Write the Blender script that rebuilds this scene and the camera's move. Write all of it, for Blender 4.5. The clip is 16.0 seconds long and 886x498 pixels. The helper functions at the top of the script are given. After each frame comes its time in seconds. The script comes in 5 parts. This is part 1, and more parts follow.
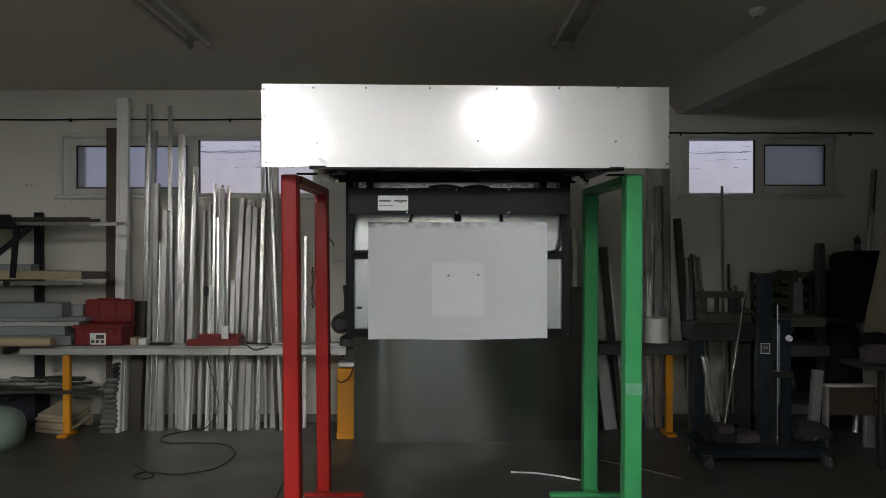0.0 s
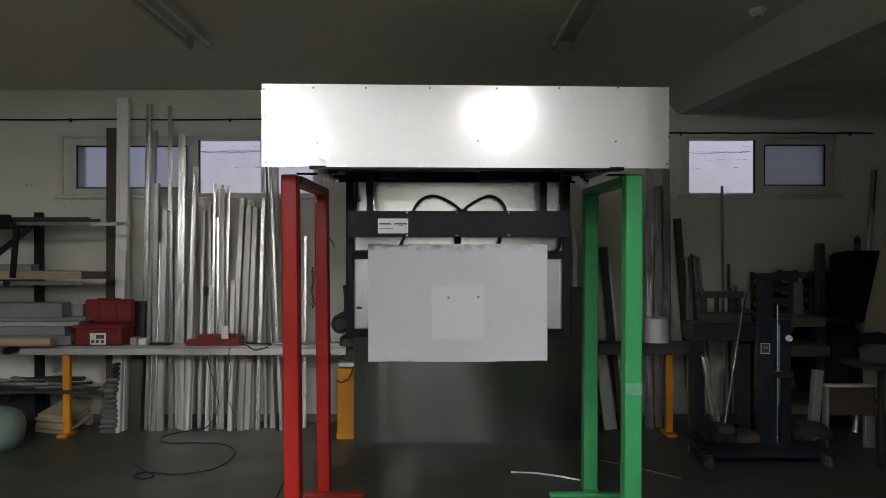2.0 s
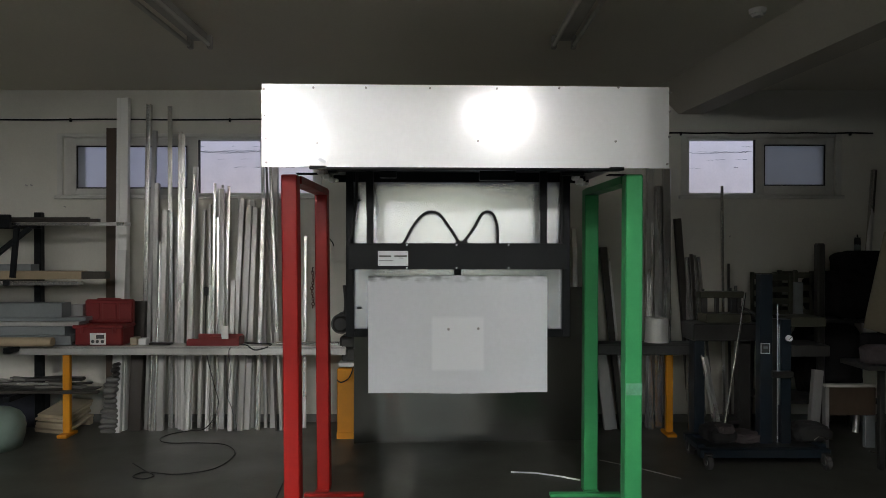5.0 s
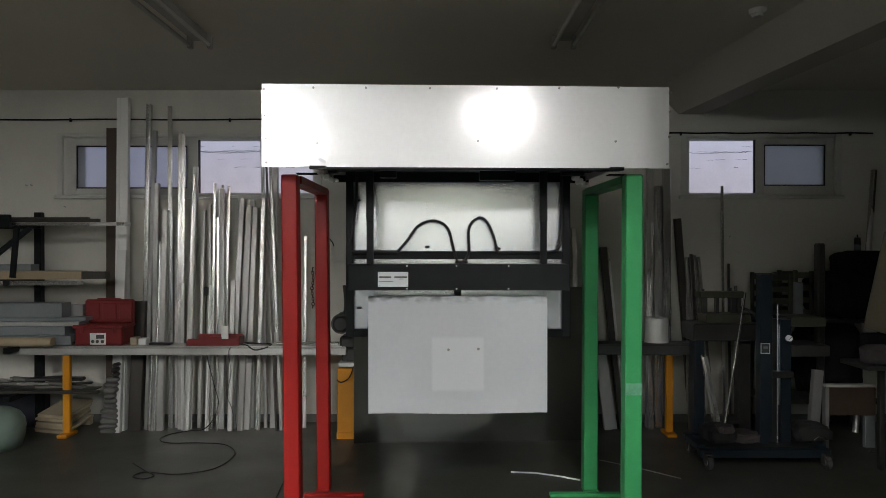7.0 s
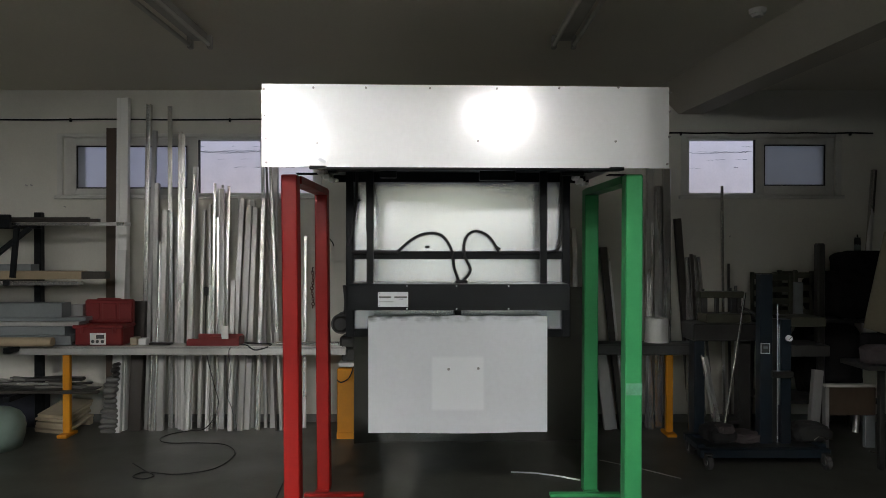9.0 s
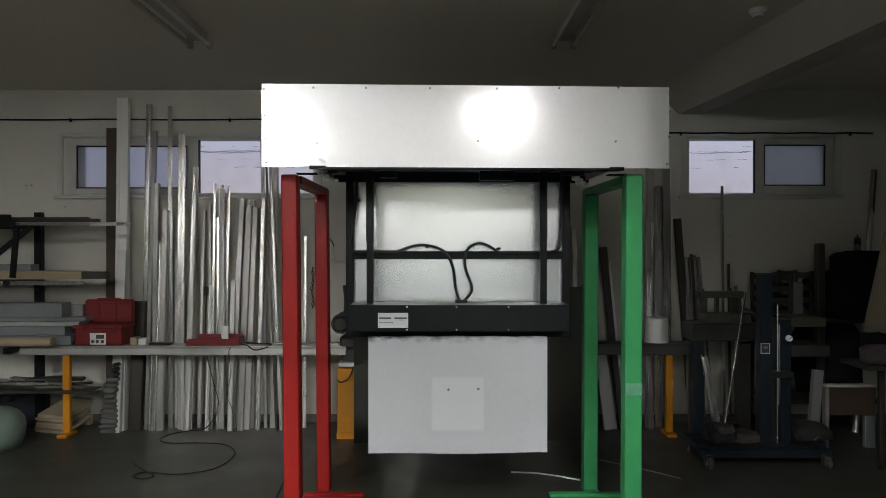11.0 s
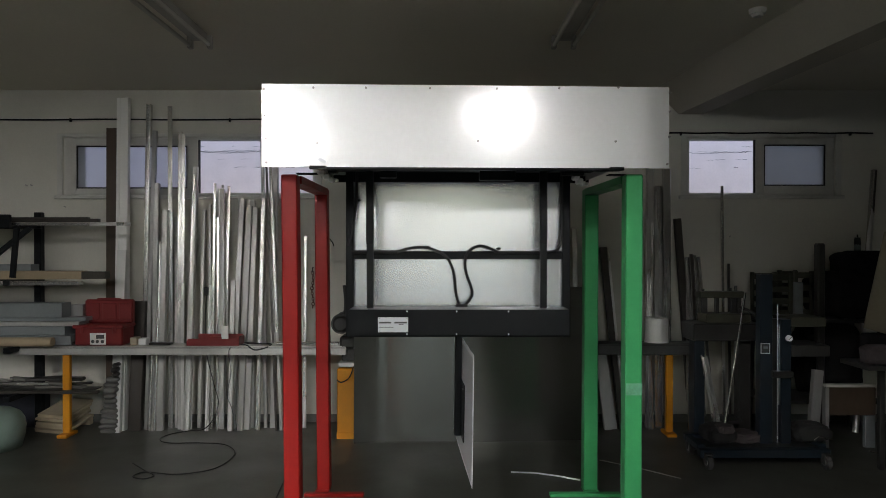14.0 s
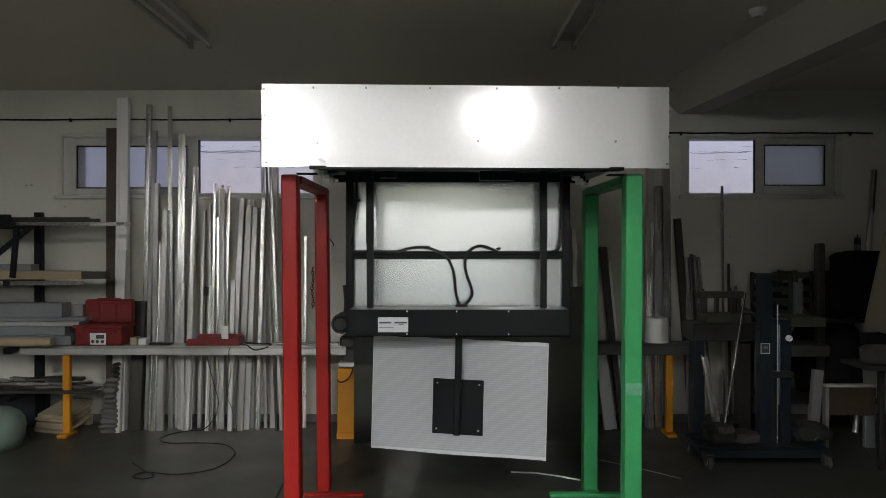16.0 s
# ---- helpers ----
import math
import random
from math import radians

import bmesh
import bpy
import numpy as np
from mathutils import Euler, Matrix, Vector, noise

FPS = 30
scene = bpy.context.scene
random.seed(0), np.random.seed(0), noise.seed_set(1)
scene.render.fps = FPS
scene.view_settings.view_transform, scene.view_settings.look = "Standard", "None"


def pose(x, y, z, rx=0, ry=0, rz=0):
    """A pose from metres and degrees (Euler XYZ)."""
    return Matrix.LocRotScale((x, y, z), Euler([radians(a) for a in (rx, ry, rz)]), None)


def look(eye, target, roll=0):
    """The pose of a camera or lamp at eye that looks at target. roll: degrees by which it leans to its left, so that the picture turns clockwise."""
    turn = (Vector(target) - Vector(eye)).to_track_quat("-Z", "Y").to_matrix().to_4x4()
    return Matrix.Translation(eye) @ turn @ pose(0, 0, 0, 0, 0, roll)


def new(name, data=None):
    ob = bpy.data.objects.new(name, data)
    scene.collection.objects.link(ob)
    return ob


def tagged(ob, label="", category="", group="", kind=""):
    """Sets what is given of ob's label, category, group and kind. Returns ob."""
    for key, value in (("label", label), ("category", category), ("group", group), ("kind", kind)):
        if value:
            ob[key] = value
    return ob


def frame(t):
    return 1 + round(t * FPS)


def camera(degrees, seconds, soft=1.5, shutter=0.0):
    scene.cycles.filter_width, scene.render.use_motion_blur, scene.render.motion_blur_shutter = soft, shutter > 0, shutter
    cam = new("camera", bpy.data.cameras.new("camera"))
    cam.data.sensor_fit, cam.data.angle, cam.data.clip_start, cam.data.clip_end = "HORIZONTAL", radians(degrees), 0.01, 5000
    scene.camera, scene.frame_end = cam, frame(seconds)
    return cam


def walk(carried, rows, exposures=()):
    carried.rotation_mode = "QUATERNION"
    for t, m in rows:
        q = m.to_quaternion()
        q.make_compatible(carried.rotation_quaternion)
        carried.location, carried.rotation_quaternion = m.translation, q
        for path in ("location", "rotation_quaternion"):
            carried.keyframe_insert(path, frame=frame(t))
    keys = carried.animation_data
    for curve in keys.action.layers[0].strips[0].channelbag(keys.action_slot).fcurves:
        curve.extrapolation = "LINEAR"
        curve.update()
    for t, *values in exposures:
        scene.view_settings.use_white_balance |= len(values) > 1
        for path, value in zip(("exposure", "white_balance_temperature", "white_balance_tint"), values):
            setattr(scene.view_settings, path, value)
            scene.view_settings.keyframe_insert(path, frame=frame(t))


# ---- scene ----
cam = camera(66.32, 16.0, soft=0.85)
EYE = pose(0, 0, 1.6, 89.71, 0, 0)
walk(cam, [(0.0, EYE), (16.0, EYE)], exposures=[(0.0, 0.2), (16.0, 0.2)])

# ---- daylight behind the far wall, two lit tubes over the camera ----
WORLD = bpy.data.worlds.new("overcast_sky")
scene.world = WORLD
WORLD.use_nodes = True
sky = WORLD.node_tree.nodes.new("ShaderNodeTexSky")
sky.sky_type = "NISHITA"
sky.sun_disc = False
sky.sun_elevation = radians(52)
sky.dust_density = 0.4
sky.sun_rotation = radians(200)
WORLD.node_tree.links.new(sky.outputs[0], WORLD.node_tree.nodes["Background"].inputs[0])
WORLD.node_tree.nodes["Background"].inputs[1].default_value = 0.2
sun_data = bpy.data.lights.new("sun", "SUN")
sun_data.energy, sun_data.angle, sun_data.color = 1.2, radians(12), (1.0, 0.98, 0.95)
sun = new("sun", sun_data)
sun.matrix_world = look((0, 0, 20), (4.0, 15.0, 0))

TUBE_GLOW = 128.0          # lit tubes of the ceiling battens


# ---- mesh helpers ----
def box(bm, x0, x1, y0, y1, z0, z1, bevel=0.0, seg=1):
    """A box between the given planes, with its edges rounded by bevel."""
    r = bmesh.ops.create_cube(bm, size=1.0)
    vs = r["verts"]
    sx, sy, sz = x1 - x0, y1 - y0, z1 - z0
    for v in vs:
        v.co = Vector((x0 + (v.co.x + 0.5) * sx, y0 + (v.co.y + 0.5) * sy, z0 + (v.co.z + 0.5) * sz))
    if bevel:
        es = list({e for v in vs for e in v.link_edges})
        bmesh.ops.bevel(bm, geom=es, offset=bevel, segments=seg, affect="EDGES", profile=0.5)
    return bm


def cyl(bm, a, b, r0, r1=None, n=14, caps=True):
    """A round bar from a to b."""
    a, b = Vector(a), Vector(b)
    d = b - a
    m = Matrix.Translation((a + b) / 2) @ d.to_track_quat("Z", "Y").to_matrix().to_4x4()
    bmesh.ops.create_cone(bm, cap_ends=caps, cap_tris=False, segments=n, radius1=r0,
                          radius2=r0 if r1 is None else r1, depth=d.length, matrix=m)
    return bm


def section_bar(bm, a, b, outline, side=Vector((1, 0, 0))):
    """A bar from a to b whose section is the closed outline of (across, deep) pairs."""
    a, b = Vector(a), Vector(b)
    d = (b - a).normalized()
    u = (side - d * side.dot(d)).normalized()
    v = d.cross(u)
    n = len(outline)
    lo = [bm.verts.new(a + u * p + v * q) for p, q in outline]
    hi = [bm.verts.new(b + u * p + v * q) for p, q in outline]
    for i in range(n):
        j = (i + 1) % n
        bm.faces.new((lo[i], lo[j], hi[j], hi[i]))
    bm.faces.new(lo[::-1])
    bm.faces.new(hi)
    bmesh.ops.recalc_face_normals(bm, faces=bm.faces)
    return bm


def sweep(bm, pts, r, n=8):
    """A round hose along the points."""
    pts = [Vector(p) for p in pts]
    rings = []
    for i, p in enumerate(pts):
        d = (pts[min(i + 1, len(pts) - 1)] - pts[max(i - 1, 0)]).normalized()
        u = d.orthogonal().normalized() if i == 0 else (rings_u - d * rings_u.dot(d)).normalized()
        rings_u = u
        v = d.cross(u)
        rings.append([bm.verts.new(p + r * (u * math.cos(a) + v * math.sin(a)))
                      for a in (2 * math.pi * k / n for k in range(n))])
    for a, b in zip(rings, rings[1:]):
        for k in range(n):
            bm.faces.new((a[k], a[(k + 1) % n], b[(k + 1) % n], b[k]))
    bm.faces.new(rings[0][::-1])
    bm.faces.new(rings[-1])
    return bm


def smooth_line(pts, steps=6):
    """A Catmull-Rom line through the points."""
    pts = [Vector(p) for p in pts]
    out = []
    for i in range(len(pts) - 1):
        p0, p1, p2, p3 = pts[max(i - 1, 0)], pts[i], pts[i + 1], pts[min(i + 2, len(pts) - 1)]
        for s in range(steps):
            t = s / steps
            out.append(0.5 * ((2 * p1) + (p2 - p0) * t + (2 * p0 - 5 * p1 + 4 * p2 - p3) * t * t
                              + (3 * p1 - p0 - 3 * p2 + p3) * t ** 3))
    return out + [pts[-1]]


def finish(bm, name, material, smooth=False):
    me = bpy.data.meshes.new(name)
    if smooth:
        for f in bm.faces:
            f.smooth = True
        for e in bm.edges:
            e.smooth = len(e.link_faces) == 2 and e.calc_face_angle(0.0) < 0.7
    bm.to_mesh(me)
    bm.free()
    me.materials.append(material)
    return me


def part(name, bm, material, parent, label="", smooth=False):
    """One mesh object under a thing or under a part."""
    ob = new(name, finish(bm, name, material, smooth))
    ob.parent = parent
    if label:
        tagged(ob, label)
    return ob


def thing(name, label, category, at=None, group="", kind=""):
    """An empty at a thing's base, which holds its parts."""
    ob = new(name)
    ob.empty_display_size = 0.1
    if at is not None:
        ob.matrix_world = at
    return tagged(ob, label, category, group, kind)


def solid(name, bm, material, label, category, group="", kind="", smooth=False):
    """A thing of one mesh."""
    return tagged(new(name, finish(bm, name, material, smooth)), label, category, group, kind)


def B(*boxes, bevel=0.0):
    bm = bmesh.new()
    for b in boxes:
        box(bm, *b, bevel=bevel)
    return bm


# ---- materials ----
def surface(name, base, rough=0.6, metal=0.0, vary=0.12, scale=6.0, fine=60.0, bump=0.1, stretch=(1, 1, 1), dirt=None,
            dirt_amount=0.0, rough_vary=0.08, spec=0.5, piece=0.0):
    """A plain surface with broad and fine variation of tone, gloss and relief. stretch: grain along an axis."""
    m = bpy.data.materials.new(name)
    m.use_nodes = True
    nt = m.node_tree
    N, L = nt.nodes, nt.links
    b = N["Principled BSDF"]
    b.inputs["Metallic"].default_value = metal
    b.inputs["Specular IOR Level"].default_value = spec
    tc = N.new("ShaderNodeTexCoord")
    mp = N.new("ShaderNodeMapping")
    mp.inputs["Scale"].default_value = stretch
    L.new(tc.outputs["Object"], mp.inputs["Vector"])
    n1, n2 = N.new("ShaderNodeTexNoise"), N.new("ShaderNodeTexNoise")
    n1.inputs["Scale"].default_value, n1.inputs["Detail"].default_value = scale, 5
    n2.inputs["Scale"].default_value, n2.inputs["Detail"].default_value = fine, 4
    for n in (n1, n2):
        L.new(mp.outputs[0], n.inputs["Vector"])
    mix = N.new("ShaderNodeMath")
    mix.operation = "MULTIPLY_ADD"
    L.new(n2.outputs[0], mix.inputs[0])
    mix.inputs[1].default_value = 0.4
    half = N.new("ShaderNodeMath")
    half.operation = "MULTIPLY"
    L.new(n1.outputs[0], half.inputs[0])
    half.inputs[1].default_value = 0.6
    L.new(half.outputs[0], mix.inputs[2])
    ramp = N.new("ShaderNodeMapRange")
    ramp.inputs["From Min"].default_value, ramp.inputs["From Max"].default_value = 0.3, 0.7
    ramp.inputs["To Min"].default_value, ramp.inputs["To Max"].default_value = 1 - vary, 1 + vary
    L.new(mix.outputs[0], ramp.inputs["Value"])
    hsv = N.new("ShaderNodeHueSaturation")
    hsv.inputs["Color"].default_value = (*base, 1)
    L.new(ramp.outputs[0], hsv.inputs["Value"])
    col = hsv.outputs[0]
    if piece:
        oi = N.new("ShaderNodeObjectInfo")
        pr = N.new("ShaderNodeMapRange")
        pr.inputs["To Min"].default_value, pr.inputs["To Max"].default_value = 1 - piece, 1 + piece * 0.5
        L.new(oi.outputs["Random"], pr.inputs["Value"])
        h2 = N.new("ShaderNodeHueSaturation")
        L.new(col, h2.inputs["Color"])
        L.new(pr.outputs[0], h2.inputs["Value"])
        col = h2.outputs[0]
    if dirt:
        n3 = N.new("ShaderNodeTexNoise")
        n3.inputs["Scale"].default_value, n3.inputs["Detail"].default_value = scale * 0.45, 8
        L.new(tc.outputs["Object"], n3.inputs["Vector"])
        dr = N.new("ShaderNodeMapRange")
        dr.inputs["From Min"].default_value, dr.inputs["From Max"].default_value = 0.5, 0.68
        dr.inputs["To Max"].default_value = dirt_amount
        L.new(n3.outputs[0], dr.inputs["Value"])
        mc = N.new("ShaderNodeMix")
        mc.data_type = "RGBA"
        L.new(dr.outputs[0], mc.inputs[0])
        L.new(col, mc.inputs[6])
        mc.inputs[7].default_value = (*dirt, 1)
        col = mc.outputs[2]
    L.new(col, b.inputs["Base Color"])
    rr = N.new("ShaderNodeMapRange")
    rr.inputs["From Min"].default_value, rr.inputs["From Max"].default_value = 0.3, 0.7
    rr.inputs["To Min"].default_value, rr.inputs["To Max"].default_value = max(rough - rough_vary, 0.02), min(rough + rough_vary, 1)
    L.new(n1.outputs[0], rr.inputs["Value"])
    L.new(rr.outputs[0], b.inputs["Roughness"])
    if bump:
        bp = N.new("ShaderNodeBump")
        bp.inputs["Strength"].default_value, bp.inputs["Distance"].default_value = bump, 0.004
        L.new(mix.outputs[0], bp.inputs["Height"])
        L.new(bp.outputs[0], b.inputs["Normal"])
    return m


def glow(name, colour, strength):
    m = bpy.data.materials.new(name)
    m.use_nodes = True
    b = m.node_tree.nodes["Principled BSDF"]
    b.inputs["Base Color"].default_value = (*colour, 1)
    b.inputs["Emission Color"].default_value = (*colour, 1)
    b.inputs["Emission Strength"].default_value = strength
    return m


WALL = surface("wall_paint", (0.585, 0.565, 0.50), 0.75, vary=0.07, scale=1.6, fine=90, bump=0.12, dirt=(0.34, 0.32, 0.28), dirt_amount=0.35)
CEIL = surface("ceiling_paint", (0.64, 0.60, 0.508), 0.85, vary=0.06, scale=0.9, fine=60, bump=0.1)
# ceiling paint darkened in colour, since the beam took too much light
CEIL_TONED = surface("ceiling_paint_toned_down", (0.46, 0.43, 0.365), 0.85, vary=0.06, scale=0.9, fine=60, bump=0.1)
FLOOR = surface("painted_concrete", (0.053, 0.054, 0.043), 0.46, vary=0.22, scale=1.7, fine=38, bump=0.05, dirt=(0.055, 0.055, 0.05), dirt_amount=0.7, rough_vary=0.12)
GALV = surface("galvanised_sheet", (0.95, 0.955, 0.955), 0.46, 0.55, vary=0.03, scale=3.0, fine=45, bump=0.008, rough_vary=0.012)
galv_skin = GALV.node_tree.nodes["Principled BSDF"]
galv_skin.inputs["Coat Weight"].default_value, galv_skin.inputs["Coat Roughness"].default_value = 1.0, 0.15
galv_skin.inputs["Coat IOR"].default_value = 2.1
GALV_DARK = surface("steel_sheet", (0.25, 0.25, 0.228), 0.21, 1.0, vary=0.05, scale=1.5, fine=30, bump=0.0, stretch=(1, 1, 0.3), rough_vary=0.015)
BACK_WHITE = surface("white_coated_sheet", (0.94, 0.955, 0.965), 0.26, 0.85, vary=0.02, scale=2, fine=40, bump=0.004, rough_vary=0.008)
ALU = surface("mill_aluminium", (0.80, 0.785, 0.76), 0.26, 0.93, vary=0.08, scale=3, fine=60, bump=0.004, stretch=(1, 1, 0.06), rough_vary=0.04, piece=0.35)
ALU_DULL = surface("dull_aluminium", (0.50, 0.49, 0.47), 0.38, 0.6, vary=0.10, scale=3, fine=60, bump=0.006, stretch=(1, 1, 0.06), rough_vary=0.05, piece=0.3)
ALU_WHITE = surface("white_coated_aluminium", (0.78, 0.77, 0.74), 0.36, 0.15, vary=0.06, scale=3, fine=60, bump=0.01, piece=0.12)
ALU_DARK = surface("bronze_anodised_aluminium", (0.055, 0.048, 0.042), 0.4, 0.4, vary=0.2, scale=4, fine=60, bump=0.03)
RED = surface("red_enamel", (0.32, 0.012, 0.010), 0.4, spec=0.3, vary=0.08, scale=4, fine=70, bump=0.03)
GREEN = surface("green_enamel", (0.055, 0.36, 0.125), 0.36, spec=0.35, vary=0.08, scale=4, fine=70, bump=0.03)
BLACK = surface("black_powder_coat", (0.006, 0.007, 0.008), 0.5, vary=0.15, scale=5, fine=120, bump=0.05, spec=0.18)
RUBBER = surface("black_rubber", (0.012, 0.012, 0.012), 0.55, vary=0.1, scale=8, fine=90, bump=0.03)
YELLOW = surface("yellow_enamel", (0.62, 0.245, 0.006), 0.5, vary=0.10, scale=5, fine=60, bump=0.04, dirt=(0.25, 0.12, 0.03), dirt_amount=0.35)
# back flutes in darker grey, a tone standing in for weaker light there
PANEL = surface("darkened_fluted_plastic", (0.47, 0.48, 0.495), 0.5, vary=0.04, scale=2.5, fine=40, bump=0.03)
PVC = surface("window_frame_paint", (0.55, 0.54, 0.50), 0.5, vary=0.08, scale=5, fine=50, bump=0.04, dirt=(0.25, 0.24, 0.21), dirt_amount=0.4)
# dark paint puts shade into these walls and cuts their bounced light
WALL_DARK = surface("shade_wall_paint", (0.085, 0.08, 0.07), 0.8, vary=0.1, scale=1.6, fine=60, bump=0.1)
PATCH = surface("plain_white_plastic", (0.775, 0.795, 0.815), 0.45, vary=0.03, scale=3, fine=40, bump=0.01)
SCREW = surface("zinc_screw", (0.35, 0.34, 0.33), 0.35, 0.9, vary=0.1)


def smudged_panel():
    """White plastic sheet with a paler square painted as sheen and sooty finger marks along its top edge."""
    m = surface("smudged_white_plastic", (0.655, 0.67, 0.695), 0.36, vary=0.04, scale=2.5, fine=40, bump=0.03)
    N, L = m.node_tree.nodes, m.node_tree.links
    b = N["Principled BSDF"]
    src = b.inputs["Base Color"].links[0].from_socket
    tc, sep = N.new("ShaderNodeTexCoord"), N.new("ShaderNodeSeparateXYZ")
    L.new(tc.outputs["Object"], sep.inputs[0])

    def ranged(sock, a, c, lo=0.0, hi=1.0):
        r = N.new("ShaderNodeMapRange")
        for k, v in (("From Min", a), ("From Max", c), ("To Min", lo), ("To Max", hi)):
            r.inputs[k].default_value = v
        L.new(sock, r.inputs["Value"])
        return r.outputs[0]

    def times(p, q):
        k = N.new("ShaderNodeMath")
        k.operation = "MULTIPLY"
        L.new(p, k.inputs[0])
        L.new(q, k.inputs[1])
        return k.outputs[0]

    mp, nz = N.new("ShaderNodeMapping"), N.new("ShaderNodeTexNoise")
    mp.inputs["Scale"].default_value = (1.0, 0.05, 2.2)
    L.new(tc.outputs["Object"], mp.inputs["Vector"])
    L.new(mp.outputs[0], nz.inputs["Vector"])
    nz.inputs["Scale"].default_value, nz.inputs["Detail"].default_value = 13.0, 5
    edge = ranged(sep.outputs["Z"], 1.021, 1.063)
    side = ranged(sep.outputs["X"], -0.45, 0.25, 1.0, 0.35)
    soot = times(times(edge, side), ranged(nz.outputs[0], 0.42, 0.62))
    front = ranged(sep.outputs["Y"], -0.028, -0.029)
    across = times(ranged(sep.outputs["X"], -0.152, -0.138), ranged(sep.outputs["X"], 0.152, 0.138))
    # the paler square is head-on sheen put into the base colour
    sheen_square = times(times(across, ranged(sep.outputs["Z"], 0.530, 0.548)), ranged(sep.outputs["Z"], 0.846, 0.828))
    pm = N.new("ShaderNodeMix")
    pm.data_type = "RGBA"
    L.new(times(sheen_square, front), pm.inputs[0])
    L.new(src, pm.inputs[6])
    pm.inputs[7].default_value = (0.745, 0.76, 0.78, 1)
    mc = N.new("ShaderNodeMix")
    mc.data_type = "RGBA"
    L.new(times(soot, front), mc.inputs[0])
    L.new(pm.outputs[2], mc.inputs[6])
    mc.inputs[7].default_value = (0.03, 0.03, 0.03, 1)
    L.new(mc.outputs[2], b.inputs["Base Color"])
    return m


SMUDGED = smudged_panel()


# ---- the hall ----
WY = 6.15                  # face of the far wall
CEILING = 3.009
XL, XR, YB = -9.0, 4.05, -8.0


def wall_far():
    """The far wall with its two window openings cut through."""
    x1, x2 = -3.444, -1.148
    x3, x4 = 2.204, 3.557
    z0, z1 = 2.056, 2.584
    y0, y1 = WY, WY + 0.24
    bm = B((XL, XR, y0, y1, -0.1, z0), (XL, XR, y0, y1, z1, CEILING + 0.1), (XL, x1, y0, y1, z0, z1),
           (x2, x3, y0, y1, z0, z1), (x4, XR, y0, y1, z0, z1))
    solid("wall_north", bm, WALL, "dirty off-white plastered wall with high windows", "wall", kind="structure")


wall_far()
solid("wall_east", B((XR, XR + 0.2, YB, WY + 0.24, -0.1, CEILING + 0.1)), WALL_DARK, "plastered side wall with its shade put into the paint", "wall", kind="structure")
solid("wall_west", B((XL - 0.2, XL, YB, WY + 0.24, -0.1, CEILING + 0.1)), WALL_DARK, "unseen plastered side wall darkened to cut bounced light", "wall", kind="structure")
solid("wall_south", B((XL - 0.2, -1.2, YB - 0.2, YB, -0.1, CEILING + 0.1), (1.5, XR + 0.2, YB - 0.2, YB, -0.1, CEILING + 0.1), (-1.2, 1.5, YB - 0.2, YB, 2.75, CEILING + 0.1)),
      WALL_DARK, "unseen darkened plastered wall with an open gateway behind the camera", "wall", kind="structure")
solid("floor", B((XL - 0.2, XR + 0.2, YB - 0.2, WY + 0.3, -0.12, 0.0)), FLOOR, "dark grey painted concrete floor with stains", "floor", kind="structure")
solid("ceiling", B((XL - 0.2, XR + 0.2, YB - 0.2, WY + 0.24, CEILING, CEILING + 0.15)), CEIL, "dull off-white plastered ceiling", "ceiling", kind="structure")
solid("baseboard", B((XL, XR, WY - 0.012, WY, 0.0, 0.07)), surface("baseboard_paint", (0.12, 0.12, 0.11), 0.6), "dark painted skirting along the far wall", "baseboard", kind="structure")


def ceiling_beam():
    """A concrete downstand beam that runs from the far wall towards the camera."""
    z = 2.79
    bm = bmesh.new()
    section_bar(bm, (2.13 + 0.11, WY, (z + CEILING) / 2), (3.27 + 0.11, YB, (z + CEILING) / 2),
                [(-0.11, -(CEILING - z) / 2), (0.11, -(CEILING - z) / 2), (0.11, (CEILING - z) / 2), (-0.34, (CEILING - z) / 2)])
    solid("ceiling_beam", bm, CEIL_TONED, "plastered downstand beam under the ceiling", "beam", kind="structure")


ceiling_beam()

# daylight yard behind the windows
solid("ground", B((-400, 400, -800, 800, -0.4, -0.13)), surface("yard_concrete", (0.3, 0.29, 0.28), 0.9, scale=1.5), "pale concrete ground outside", "ground", kind="structure")
TUBE_OFF = surface("tube_glass_unlit", (0.45, 0.43, 0.38), 0.5, vary=0.05)
BATTEN = surface("batten_enamel", (0.36, 0.34, 0.30), 0.5, vary=0.1, dirt=(0.12, 0.11, 0.1), dirt_amount=0.5)
TUBE_LIT = glow("tube_lit", (1.0, 1.0, 0.995), TUBE_GLOW * 4.4)
TUBE_FILL_SIDE = glow("tube_fill_side", (1.0, 1.0, 0.995), TUBE_GLOW * 3.1)
TUBE_LIT_WARM = glow("tube_lit_strong", (1.0, 1.0, 0.995), TUBE_GLOW * 3.6)


